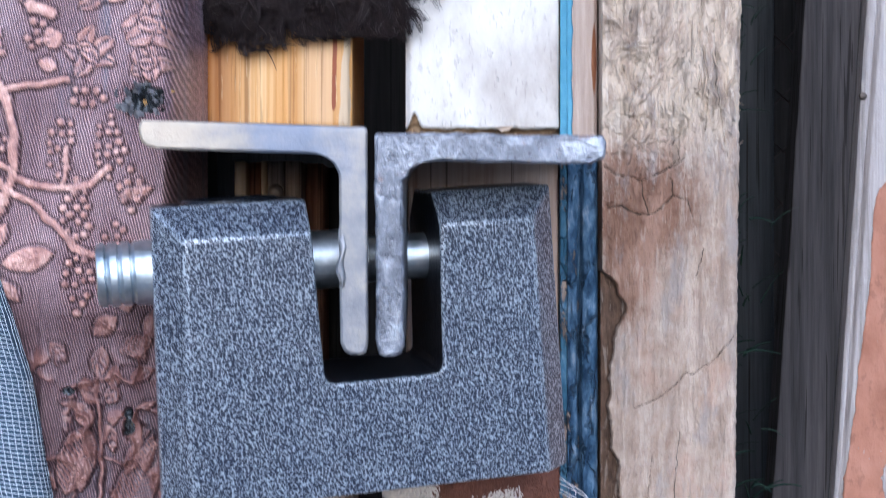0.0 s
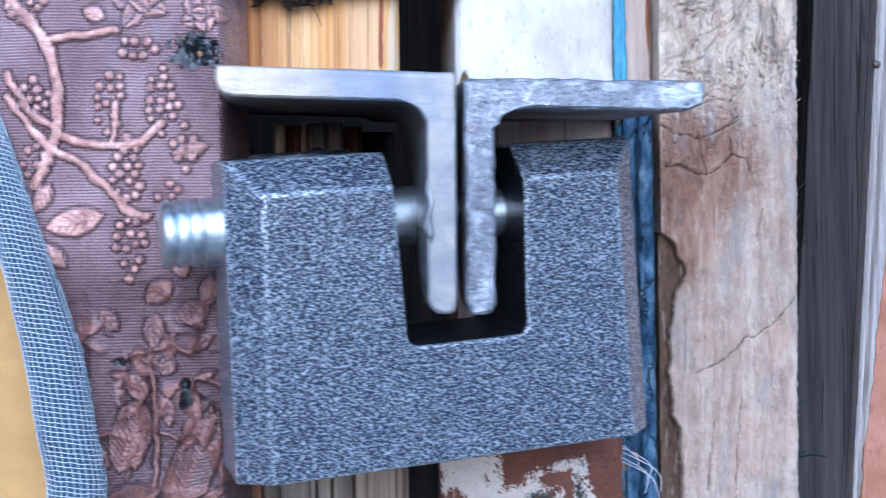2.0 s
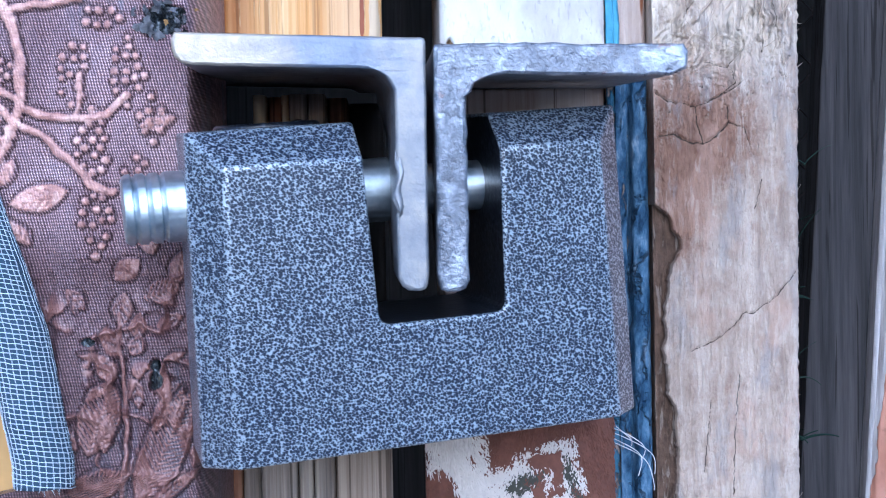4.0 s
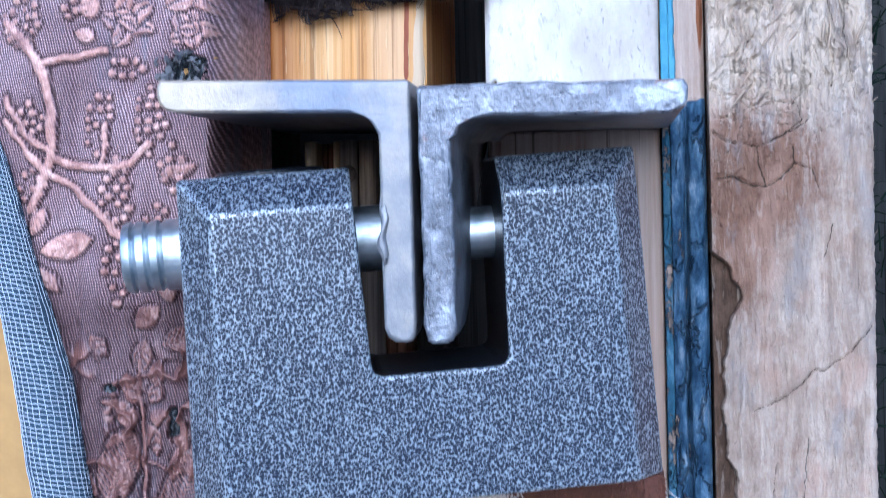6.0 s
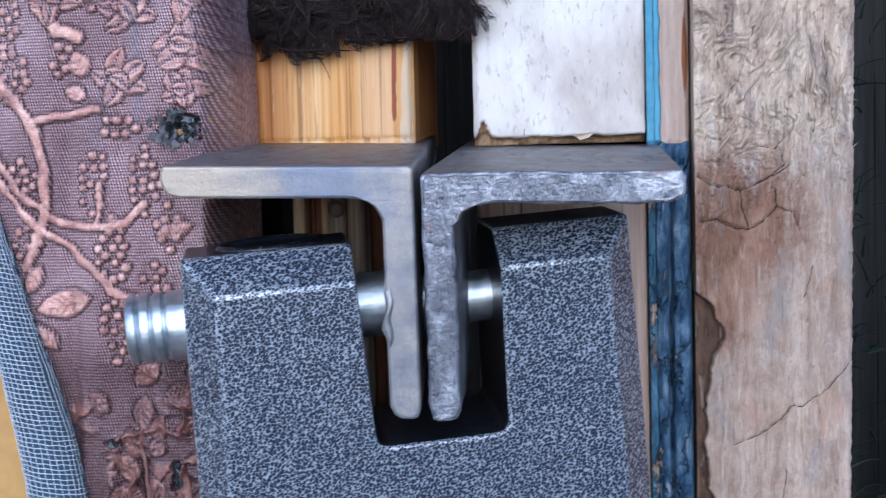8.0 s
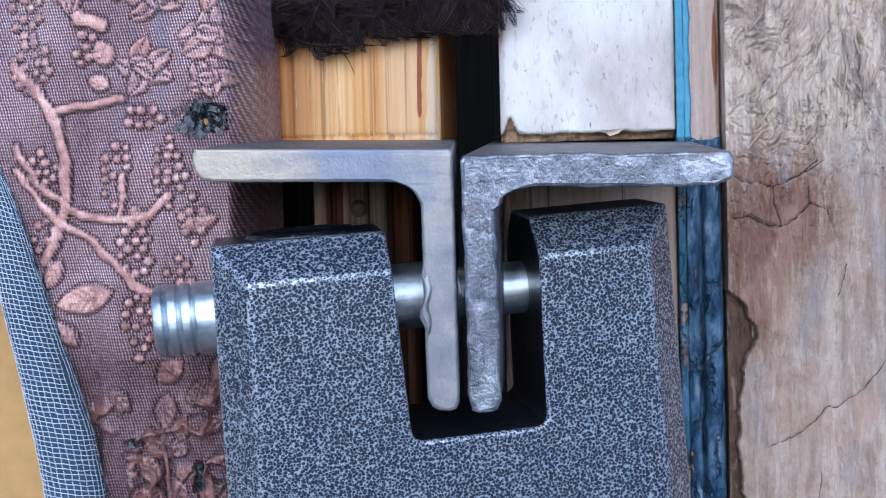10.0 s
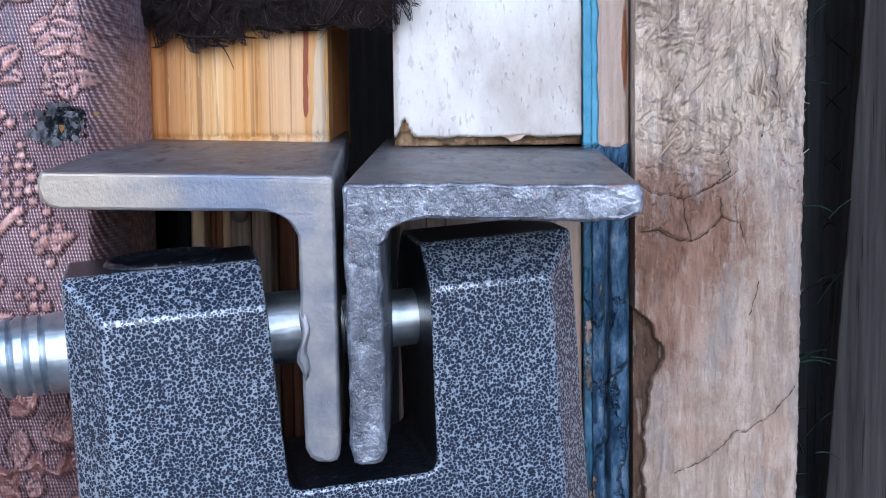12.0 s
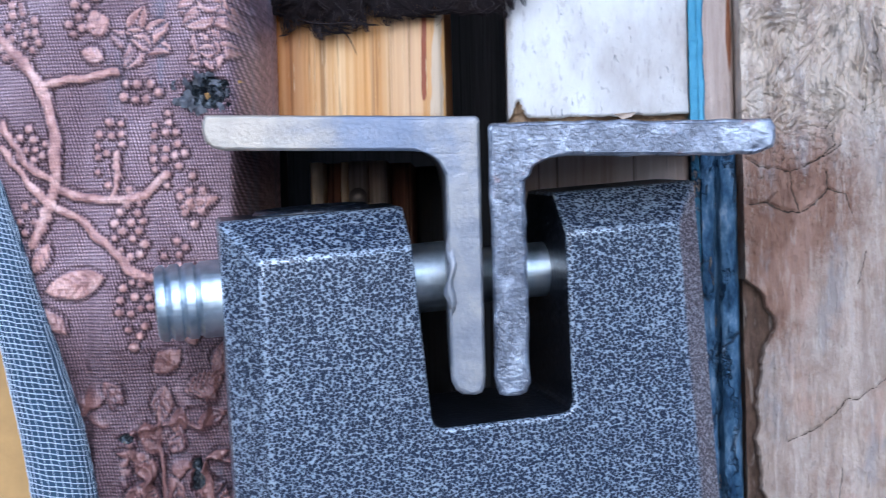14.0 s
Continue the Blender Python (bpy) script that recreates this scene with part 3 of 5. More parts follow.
for cx, cz, w, h in CLUSTERS:
    kept = []
    for k in range(int(w * h * 6)):
        ax, az = cx + rng.uniform(-w, w), cz + rng.uniform(-h, h)
        if ((ax - cx) / w) ** 2 + ((az - cz) / h) ** 2 > 1 or any((ax - p) ** 2 + (az - q) ** 2 < 2.3 for p, q in kept):
            continue
        kept.append((ax, az))
        r = rng.uniform(0.72, 1.0)
        d2 = (X - ax) ** 2 + (Z - az) ** 2
        R = np.maximum(R, 0.85 * np.sqrt(np.clip(1 - d2 / (r * r), 0, 1)))
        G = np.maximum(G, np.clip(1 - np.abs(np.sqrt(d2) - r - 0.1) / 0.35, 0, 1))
# leaves and petals: (x, z, half length, half width, degrees, lift)
LEAVES = [(-81, 998, 5.6, 2.7, 12, 1.1), (-87, 1002.5, 3.0, 1.7, 60, 0.9), (-85, 992, 3.4, 1.6, -45, 0.9), (-76, 1041, 2.2, 2.4, 20, 1.0), (-77, 1036, 2.2, 1.6, -20, 0.9),
          (-60, 1011, 3.5, 1.6, 15, 0.9), (-66, 985, 3.0, 2.2, 40, 1.0), (-62, 990, 2.6, 2.0, 110, 1.0), (-60, 981, 3.4, 2.4, 20, 1.1), (-67, 978, 3.2, 2.0, 80, 1.0),
          (-57, 985, 3.4, 1.8, 75, 1.0), (-75, 980, 2.6, 1.6, 130, 0.9),
          (-71.4, 958.5, 6.8, 3.7, 70, 1.0), (-70.2, 956, 3.6, 1.5, 82, 1.15), (-71.8, 947, 5.8, 2.7, 15, 1.1), (-60.4, 952.4, 11.5, 4.0, 65, 0.95), (-57.6, 960, 4.2, 1.4, 76, 1.1),
          (-60.6, 959.3, 3.6, 1.7, 70, 1.15), (-64.7, 963, 3.0, 1.3, 95, 1.0), (-59.5, 945.1, 6.8, 1.4, 38, 1.1), (-70, 967.5, 2.7, 2.0, 110, 1.2), (-69.6, 972.7, 2.3, 1.7, 100, 1.2),
          (-72.2, 969.6, 2.8, 0.9, -10, 1.0), (-71.4, 963.6, 3.2, 1.1, 35, 1.0), (-64.3, 975, 2.5, 1.8, 80, 1.1), (-64.7, 971.4, 2.1, 1.7, 60, 1.0), (-58.7, 975.7, 2.6, 1.6, 20, 1.1),
          (-58, 969.4, 2.1, 0.9, 20, 0.9), (-76.3, 955, 2.4, 1.0, 110, 0.9), (-59, 963.8, 2.2, 1.4, 20, 0.9), (-64, 936, 8, 3.0, 100, 1.0), (-72, 937, 6, 2.4, 60, 1.0), (-82, 940, 6, 2.6, 20, 1.0)]
for cx, cz, a, b, deg, lift in LEAVES:
    c, s = math.cos(radians(deg)), math.sin(radians(deg))
    p, q = (X - cx) * c + (Z - cz) * s, -(X - cx) * s + (Z - cz) * c
    q = q + 0.4 * (fbm(X * 0.5, Z * 0.5, 2, 8) - 0.5)
    e = np.abs(q) - b * np.clip(1 - (p / a) ** 2, 0, 1) ** 0.8
    body = np.clip(-e / 0.5, 0, 1) * (np.abs(p) < a)
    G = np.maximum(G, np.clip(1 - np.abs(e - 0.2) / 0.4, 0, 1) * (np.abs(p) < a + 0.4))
    vein = 0.3 * np.exp(-(q / 0.3) ** 2) + (0.18 * np.sin((p + np.abs(q) * 1.1) * 4.2) if a < 3.3 or cz > 985 else 0.42 * np.sin((p - np.abs(q) * 0.8) * 7.0) + 0.3 * (fbm(X * 0.7, Z * 0.7, 3, 6) - 0.5))
    if cz < 985:
        # low relief with a raised rim and fine ribs
        R = np.maximum(R, body * (lift * 0.4 + vein * 0.8 + 0.32 * np.exp(-((e + 0.4) / 0.28) ** 2) + 0.25 * (fbm(X * 1.5, Z * 1.5, 3) - 0.5)))
        continue
    R = np.maximum(R, body * (lift * 0.75 + vein * 0.6 + 0.12 * (fbm(X * 1.5, Z * 1.5, 3) - 0.5)))
ROSES = [(-69, 1038.5, 4.6, 5.2), (-57.0, 1043.5, 5.6, 5.0), (-57.5, 1036.3, 4.6, 3.2), (-67, 1051, 4.5, 5.5), (-56, 1053, 5.0, 5.0), (-80, 1053, 3.5, 4.5), (-64, 1063, 6, 5)]
for cx, cz, a, b in ROSES:
    # a rose is a fan of long folded petals with a line down each
    first = rng.uniform(0, 6.28)
    for k in range(7):
        th = first + k * 2.4
        out_ = 0.5 if k < 5 else 0.12
        ox, oz = cx + a * out_ * math.cos(th), cz + b * out_ * math.sin(th)
        pa, pb = (0.62 * b, 0.38 * a) if k < 5 else (0.42 * b, 0.3 * a)
        tilt = th + rng.uniform(-0.7, 0.7)
        p = (X - ox) * math.cos(tilt) + (Z - oz) * math.sin(tilt)
        q = -(X - ox) * math.sin(tilt) + (Z - oz) * math.cos(tilt) + 0.7 * (fbm(X * 0.5, Z * 0.5, 2, 8 + k) - 0.5) + 0.05 * p * p
        e = np.abs(q) - pb * np.clip(1 - (p / pa) ** 2, 0, 1) ** 0.6
        body = np.clip(-e / 0.35, 0, 1) * (np.abs(p) < pa)
        fold_ = -0.4 * np.exp(-(q / 0.22) ** 2) + 0.14 * np.cos((q + 0.25 * p) * 7.0) + 0.3 * np.exp(-((e + 0.35) / 0.3) ** 2)
        lift = 0.5 + 0.12 * (k % 3)
        rim = np.clip(1 - np.abs(e - 0.12) / 0.35, 0, 1) * (np.abs(p) < pa + 0.3)
        R = np.where(body > 0.4, body * (lift + fold_ + 0.2 * (fbm(X * 1.1, Z * 1.1, 3, 9 + k) - 0.5)), R * (1 - 0.8 * rim))
        G = np.where(body > 0.4, 0.7 * np.exp(-(q / 0.2) ** 2), np.maximum(G, rim))
# the worn foot of the sheet is crumpled, with sharp creases
low = np.clip((992 - Z) / 14, 0, 1)
ridge = 1 - 2 * np.abs(fbm(X * 0.13 + 0.05 * Z, Z * 0.11, 3, 21) - 0.5) * 2
crumple = low * (np.clip(ridge, 0, 1) ** 5) * 1.4
# and broken into curling plates
seeds = np.stack([rng.uniform(-82, -50, 95), rng.uniform(932, 990, 95)], -1)
bx, bz = X + 2.2 * (fbm(X * 0.35, Z * 0.35, 3, 81) - 0.5), Z + 2.2 * (fbm(X * 0.35, Z * 0.35, 3, 83) - 0.5)
d1, d2, tilt1 = np.full(X.shape, 1e9), np.full(X.shape, 1e9), np.zeros_like(X)
for sx, sz in seeds:
    d = np.hypot(bx - sx, (bz - sz) * 0.8)
    lead = (bx - sx) * rng.uniform(-0.16, 0.16) + (bz - sz) * rng.uniform(-0.16, 0.16) + rng.uniform(-0.25, 0.25)
    d2 = np.where(d < d1, d1, np.minimum(d2, d))
    tilt1 = np.where(d < d1, lead, tilt1)
    d1 = np.minimum(d1, d)
plate_on = np.clip((985 - Z) / 8, 0, 1) * np.clip((fbm(X * 0.12, Z * 0.12, 2, 85) - 0.36) * 7, 0, 1) * (X > -84) * np.clip((Z - 958) / 5, 0, 1)
seam = np.clip(1 - (d2 - d1) / 0.55, 0, 1) * plate_on
R = np.maximum(R, plate_on * np.clip(0.55 + 1.5 * tilt1, 0.15, 1.1) * (1 - seam))
G = np.maximum(G * (1 - 0.5 * plate_on), seam)
raised = np.clip(R, 0, 1.3)
roll_fade = np.clip((-51.9 - X) / 2.5, 0, 1)
swell = 1.9 * (fbm(X * 0.09, Z * 0.02, 2, 2) - 0.5) * 2 + 1.1 * (fbm(X * 0.22, Z * 0.03, 2, 12) - 0.5) * 2 - 0.5 * np.exp(-((X + 64.5) / 1.6) ** 2) + 0.5 * np.exp(-((X + 75) / 3) ** 2) - 0.6 * np.exp(-((X + 68.3 + 0.02 * (Z - 1000)) / 1.1) ** 2) - 0.5 * np.exp(-((X + 79.5) / 1.3) ** 2)
hole = np.clip(1 - np.hypot((X + 58.5) / 4.6, (Z - 1029.5) / 3.4) + 0.7 * (fbm(X * 0.8, Z * 0.8, 3, 33) - 0.5) + 0.5 * (fbm(X * 2.0, Z * 2.0, 2, 35) - 0.5), 0, 1)
hole2 = np.clip(1 - np.hypot((X + 73.2) / 1.3, (Z - 972.2) / 0.9) + 0.9 * (fbm(X * 0.7, Z * 0.7, 3, 43) - 0.5), 0, 1)
hole3 = np.clip(1 - np.hypot((X + 61.4) / 1.3, (Z - 966) / 3.4) + 0.9 * (fbm(X * 0.7, Z * 0.7, 3, 53) - 0.5), 0, 1)
torn = np.clip(np.maximum(np.maximum(hole, hole2), hole3) * 3.0, 0, 1)
wr = 0.3 * (fbm(X * 0.6, Z * 0.6, 4, 13) - 0.5) + 0.18 * (fbm(X * 2.2, Z * 2.2, 2, 16) - 0.5)
Y = Y - ((raised * 0.75 - 0.4 * G * (raised < 0.1)) * (1 - torn) + crumple + swell + wr) * np.maximum(roll_fade, 0.25) + torn * (1.5 + 3.2 * (fbm(X * 1.6, Z * 1.6, 3, 61) - 0.5))
Y = np.minimum(Y, np.maximum(245.6, 242 + (X + 55.2) * 40))
rubbed = np.clip(raised * 1.2 - 0.25 * G + crumple * 0.7 - 0.12 + 0.35 * low * (fbm(X * 0.25, Z * 0.25, 3, 71) - 0.3), 0, 1)
rubbed = rubbed * roll_fade
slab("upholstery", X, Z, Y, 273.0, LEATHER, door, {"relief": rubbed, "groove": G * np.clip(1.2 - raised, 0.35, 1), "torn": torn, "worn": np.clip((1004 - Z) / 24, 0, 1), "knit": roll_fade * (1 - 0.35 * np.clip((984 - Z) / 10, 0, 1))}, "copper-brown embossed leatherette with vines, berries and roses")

# curled flakes of the coating round the hole
for n_fl, mat_, lab in ((18, FLAKE, "pale blue-grey flakes of coating round the hole"), (3, YELLOW, "ochre wadding showing in the hole")):
    bm = bmesh.new()
    for k in range(n_fl):
        th, rr = rng.uniform(0, 6.28), rng.uniform(0.25, 1.15)
        fx, fz = -58.2 + 5.4 * rr * math.cos(th), 1029.4 + 3.0 * rr * math.sin(th)
        turn_, up_, size = rng.uniform(0, 6.28), rng.uniform(-0.9, 0.9), rng.uniform(0.4, 1.3)
        m_ = Matrix.Translation((fx, 241.2 + rng.uniform(-0.9, 0.5), fz)) @ Euler((up_, turn_, rng.uniform(-0.9, 0.9))).to_matrix().to_4x4()
        grid = [[bm.verts.new(m_ @ Vector((size * (i - 1) * rng.uniform(0.5, 1.2), 0.22 * (i - 1) ** 2 * size, size * (j - 1) * rng.uniform(0.4, 0.8)))) for j in range(3)] for i in range(3)]
        for i in range(2):
            for j in range(2):
                bm.faces.new((grid[i][j], grid[i + 1][j], grid[i + 1][j + 1], grid[i][j + 1]))
    bmesh.ops.solidify(bm, geom=bm.faces[:], thickness=0.12)
    part("coating_flakes" if mat_ is FLAKE else "wadding", bm, mat_, door, lab)

# the cloth backing, rolled over along the tear: a half-round fold covered with a net of threads
ZS = np.linspace(947.5, 1036, 92)
wid = np.interp(ZS, [947, 960, 975, 997, 1014, 1036], [5.2, 5.3, 5.2, 4.1, 3.1, 0.6])
mid = left_edge(ZS) - wid + 0.8
fa = np.linspace(-0.6, math.pi + 0.6, 22)
FX = mid[:, None] + 0.4 - np.cos(fa)[None, :] * wid[:, None] + 0.25 * (fbm(ZS * 0.15, ZS * 0, 2)[:, None] - 0.5)
FY = 244.8 - wid[:, None] * (1.1 + 0.85 * np.sin(fa)[None, :])
FZ = np.repeat(ZS[:, None], 22, 1)
fold = slab("folded_backing", FX, FZ, FY, 245.6, GAUZE_BASE, door, None, "blue cloth backing folded over, with a white net weave")
paths, radii = [], []
for j in np.linspace(0, 21, 20):
    i0, k = int(min(j, 20)), min(j, 20) - int(min(j, 20))
    i1 = min(i0 + 1, 21)
    p = np.stack([FX[:, i0] * (1 - k) + FX[:, i1] * k, FY[:, i0] * (1 - k) + FY[:, i1] * k - 0.2, ZS], -1)
    p += (rng.rand(*p.shape) - 0.5) * 0.14
    paths.append(p), radii.append(np.full(len(p), 0.27))
for zc in np.arange(947.8, 1035.5, 0.88):
    w_, m_ = np.interp(zc, ZS, wid), np.interp(zc, ZS, mid)
    a_ = np.linspace(-0.55, math.pi + 0.55, 16)
    p = np.stack([m_ + 0.4 - np.cos(a_) * (w_ + 0.1), 244.8 - w_ * 1.1 - np.sin(a_) * (w_ * 0.85 + 0.12), zc + 0.5 * np.sin(a_) + 0.7 * np.cos(a_) + (rng.rand(16) - 0.5) * 0.25], -1)
    paths.append(p), radii.append(np.full(16, 0.3))
link("net_threads", strands(paths, radii, 4), GAUZE_THREAD, fold, "white net threads", True)
paths, radii = [], []
for k in range(26):
    zc = rng.uniform(948, 1030) if k > 12 else 947.6
    x0 = np.interp(zc, ZS, mid) + (rng.uniform(-3, 3.5) if k <= 12 else np.interp(zc, ZS, wid) - 0.3)
    s = np.linspace(0, 1, 6)
    p = np.stack([x0 + s * rng.uniform(-0.5, 1.6), 239.5 - s * rng.uniform(0, 0.8) + np.zeros(6), zc - s * rng.uniform(0.2, 2.2)], -1)
    paths.append(p), radii.append(0.1)
link("frayed_threads", strands(paths, radii, 3), GAUZE_THREAD, fold, "frayed white threads", True)

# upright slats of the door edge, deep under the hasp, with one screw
# the slat at x -28 carries the shade there in its near-black colour
for x0, x1, y0, zb, m in ((-47.6, -45.1, 282, 1020, PALE_SLAT), (-44.9, -41.9, 287, 1020, RED_WOOD), (-41.7, -40.2, 283, 1020, PALE_SLAT), (-40.0, -36.2, 281.5, 1020, GREY_SLAT), (-36.0, -32.5, 282, 1020, TAN_SLAT), (-32.3, -28.2, 290, 1020, RED_WOOD), (-28.0, -20.5, 303, 1020, SHADE_WOOD),
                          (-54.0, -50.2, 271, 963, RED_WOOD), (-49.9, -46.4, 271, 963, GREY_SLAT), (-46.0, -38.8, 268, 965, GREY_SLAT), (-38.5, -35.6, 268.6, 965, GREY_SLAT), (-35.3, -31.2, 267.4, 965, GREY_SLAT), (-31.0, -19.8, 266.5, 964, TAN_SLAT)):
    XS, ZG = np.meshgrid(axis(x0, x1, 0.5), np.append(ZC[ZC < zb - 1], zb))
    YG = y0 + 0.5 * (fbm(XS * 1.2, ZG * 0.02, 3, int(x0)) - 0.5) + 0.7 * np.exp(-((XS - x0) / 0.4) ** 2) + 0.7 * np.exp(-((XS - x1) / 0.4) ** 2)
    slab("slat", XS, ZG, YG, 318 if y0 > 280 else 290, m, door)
bm = lathe([(0, 0.2), (0.15, 1.9), (0.6, 2.25), (1.4, 2.2), (4, 1.2)], 24)
for v in bm.verts:
    v.co = Vector((v.co.y * 0.8 - 38.1, v.co.x + 280.6, v.co.z * 0.8 + 1013))
part("screw", bm, SCREW, door, "dull round screw head", True)

XS, ZG = np.meshgrid(axis(-54.2, -20.2, 0.35), axis(1026.1, 1085, 0.5, None, 2095))
edge = np.exp(-((XS + 20.2) / 0.8) ** 2)
YG = 274 + 0.35 * (fbm(XS * 0.9, ZG * 0.015, 3, 4) - 0.5) + 1.4 * edge + 0.5 * np.exp(-((ZG - 1027) / 0.5) ** 2) + 0.5 * np.exp(-np.abs(XS + 41.3 + 0.3 * np.sin(ZG * 0.2)) / 0.15)
resin = np.exp(-((XS + 24.3 - 0.02 * (ZG - 1027) - 0.4 * (fbm(ZG * 0.3, ZG * 0, 2) - 0.5)) / 0.55) ** 2) * np.clip((ZG - 1029) / 3, 0, 1)
pale = np.clip(1 - np.abs(XS + 21.9 - 0.03 * (ZG - 1027) - 0.9 * (fbm(ZG * 0.25, ZG * 0, 4, 7) - 0.5)) / (1.9 - 0.05 * np.clip(ZG - 1027, 0, 28)), 0, 1) * 1.6
slab("edge_block", XS, ZG, YG, 275.9, PINE, door, {"resin": resin, "pale": pale, "amber": np.clip((-43 - XS) / 8 + 0.5 * (fbm(XS * 0.4, ZG * 0.03, 3, 2) - 0.5), 0, 1)}, "amber varnished pine block with a resin streak")
bm = box(-54.2, -20.3, 276, 318, 1026.1, 2095)
part("edge_post", bm, SIDE_PINE, door, "red-brown side of the pine block")
paths, radii = [], []
for k in range(26):
    s = np.linspace(0, 1, 5)
    x0, z0 = rng.uniform(-25, -20.4) if k < 14 else rng.uniform(-53, -30), 1026.3
    paths.append(np.stack([x0 + s * rng.uniform(-0.4, 0.4), 274.3 - s * rng.uniform(0, 0.8), z0 - s * rng.uniform(0.2, 1.3)], -1)), radii.append(rng.uniform(0.1, 0.25))
link("splinter", strands(paths, radii, 4), SPLINTER, door, "torn wood fibres")

# ---- the door frame ----
jamb = empty("door_frame", 30, 285, 20)
tagged(jamb, "old door frame of painted and weathered planks", "door frame", kind="structure")
XS, ZG = np.meshgrid(axis(-8.3, 26, 0.4), axis(1025.2, 1085, 0.35, None, 2095))
ragged = 1.0 * fbm(XS * 0.35, XS * 0, 4, 6) + 3.2 * np.exp(-((XS + 6.4) / 1.0) ** 2)
bare = np.clip((1026.2 + ragged - ZG) / 0.5 + 0.3, 0, 1) + 0.8 * np.clip(1 - np.abs(XS - 26) / 0.6, 0, 1)
YG = 274 + bare * (0.9 + 2.6 * fbm(XS * 0.35, ZG * 0.9, 3, 55)) + 0.35 * (fbm(XS * 0.5, ZG * 0.12, 4, 8) - 0.5) + 1.2 * np.exp(-((XS + 8.3) / 0.7) ** 2)
slab("white_plank", XS, ZG, YG, 318, WHITE_PAINT, jamb, {"bare": bare}, "plank with worn chipped white paint")
bm = bmesh.new()
vs = [bm.verts.new(p) for p in ((11.2, 272.6, 1026.9), (15.6, 272.4, 1027.1), (14.6, 271.9, 1026.2), (12.9, 271.6, 1025.7), (12.2, 272.0, 1026.3))]
bm.faces.new(vs)
bmesh.ops.solidify(bm, geom=bm.faces[:], thickness=0.5)
part("chip", bm, SPLINTER, jamb, "pale chip torn from the foot of the white plank")
part("lower_plank", box(-8.3, 25.9, 277.0, 318, 20, 1020.0, 0.6), BARE_WOOD, jamb, "bare pinkish plank below the hasp")

XS, ZG = np.meshgrid(axis(27.6, 34.4, 0.25), ZF)
lowm = np.clip((1024.5 + 1.5 * fbm(XS * 0.5, XS * 0, 2) - ZG) / 0.8, 0, 1)
fresh = np.clip((29.0 + 0.5 * (fbm(ZG * 0.5, ZG * 0, 3, 2) - 0.5) - XS) / 0.5, 0, 1) * (1 - lowm)
groove = np.exp(-(np.abs(XS - 30.4 - 0.25 * np.sin(ZG * 0.05)) / 0.35) ** 2) * lowm
YG = 275 - 0.5 * lowm + 2.2 * groove - 1.3 * lowm * np.sqrt(np.clip(1 - ((XS - 32.4) / 2.1) ** 2, 0, 1)) + 1.5 * (fbm(XS * 0.8, ZG * 0.3, 5, 3) - 0.5) * (0.3 + lowm) + 1.2 * np.exp(-((XS - 34.4) / 0.5) ** 2)
slab("blue_strip", XS, ZG, YG, 318, BLUE_PAINT, jamb, {"paint": np.clip(lowm * (0.6 + 0.08 * (XS > 30.4)) + fresh, 0, 1), "stain": np.exp(-((XS - 33.6) / 0.6) ** 2) * np.clip(1 - np.abs(ZG - 1042) / 12, 0, 1) * 1.5, "fresh": fresh}, "strip with cracked dark blue paint, bare higher up")
XS, ZG = np.meshgrid(axis(26.05, 27.55, 0.3), ZF)
YG = 275.0 + 1.1 * (fbm(XS * 0.9, ZG * 0.6, 4, 5) - 0.5)
slab("blue_edge", XS, ZG, YG, 318, BLUE_PAINT, jamb, {"paint": np.where(ZG > 1025, 1.0, 0.52), "fresh": np.where(ZG > 1025, 1.0, 0.3)}, "light blue paint line")

# the weathered plank: knot with ring cracks, torn fibres, a split and a chipped edge
XS, ZG = np.meshgrid(axis(34.9, 64.6, 0.2), axis(920, 1078, 0.25, 20, 2095))
CRACKS = [([(64, 981), (60, 976), (55, 972.5), (53.5, 973), (51, 970), (47, 967), (42, 965)], 0.19, 0.7),
          ([(35.5, 1018), (38, 1016.2), (41, 1015.8), (43.5, 1015)], 0.25, 0.8), ([(43.5, 1015), (47, 1016.5), (51, 1018.5), (53, 1020)], 0.25, 0.8),
          ([(43.5, 1015), (43.8, 1012), (45, 1007.5)], 0.28, 0.9), ([(36, 1009.3), (39, 1009.5), (42, 1007.8), (45, 1007.4), (48, 1009), (50.2, 1011.8), (50.2, 1015)], 0.28, 0.9),
          ([(50.2, 1011.8), (53.5, 1010.6), (54.5, 1007)], 0.22, 0.6), ([(45.5, 1024), (50, 1023), (53.5, 1027)], 0.22, 0.6), ([(50.8, 1023), (51.8, 1020), (48, 1017)], 0.2, 0.5),
          ([(56.5, 1060), (55.8, 1046), (57.8, 1037), (57.2, 1026)], 0.3, 0.8), ([(58.8, 1050), (59.4, 1036), (61, 1027)], 0.25, 0.7), ([(46, 1046), (43.5, 1037), (41, 1033)], 0.25, 0.6),
          ([(52, 960), (51, 948), (50.5, 935)], 0.2, 0.4), ([(57, 1000), (55.5, 994)], 0.2, 0.5), ([(46, 955), (44.5, 940)], 0.18, 0.4)]
jx, jz = (fbm(XS * 0.9, ZG * 0.9, 3, 14) - 0.5) * 0.55, (fbm(XS * 0.9, ZG * 0.9, 3, 15) - 0.5) * 0.55
crack, cut = np.zeros_like(XS), np.zeros_like(XS)
for pts, w, dep in CRACKS:
    d = line_dist(XS + jx, ZG + jz, pts)
    crack = np.maximum(crack, np.clip(1.1 - d / (w * 1.0), 0, 1))
    cut = np.maximum(cut, 0.7 * dep * np.clip(1 - d / (w * 1.5 + 0.1), 0, 1))
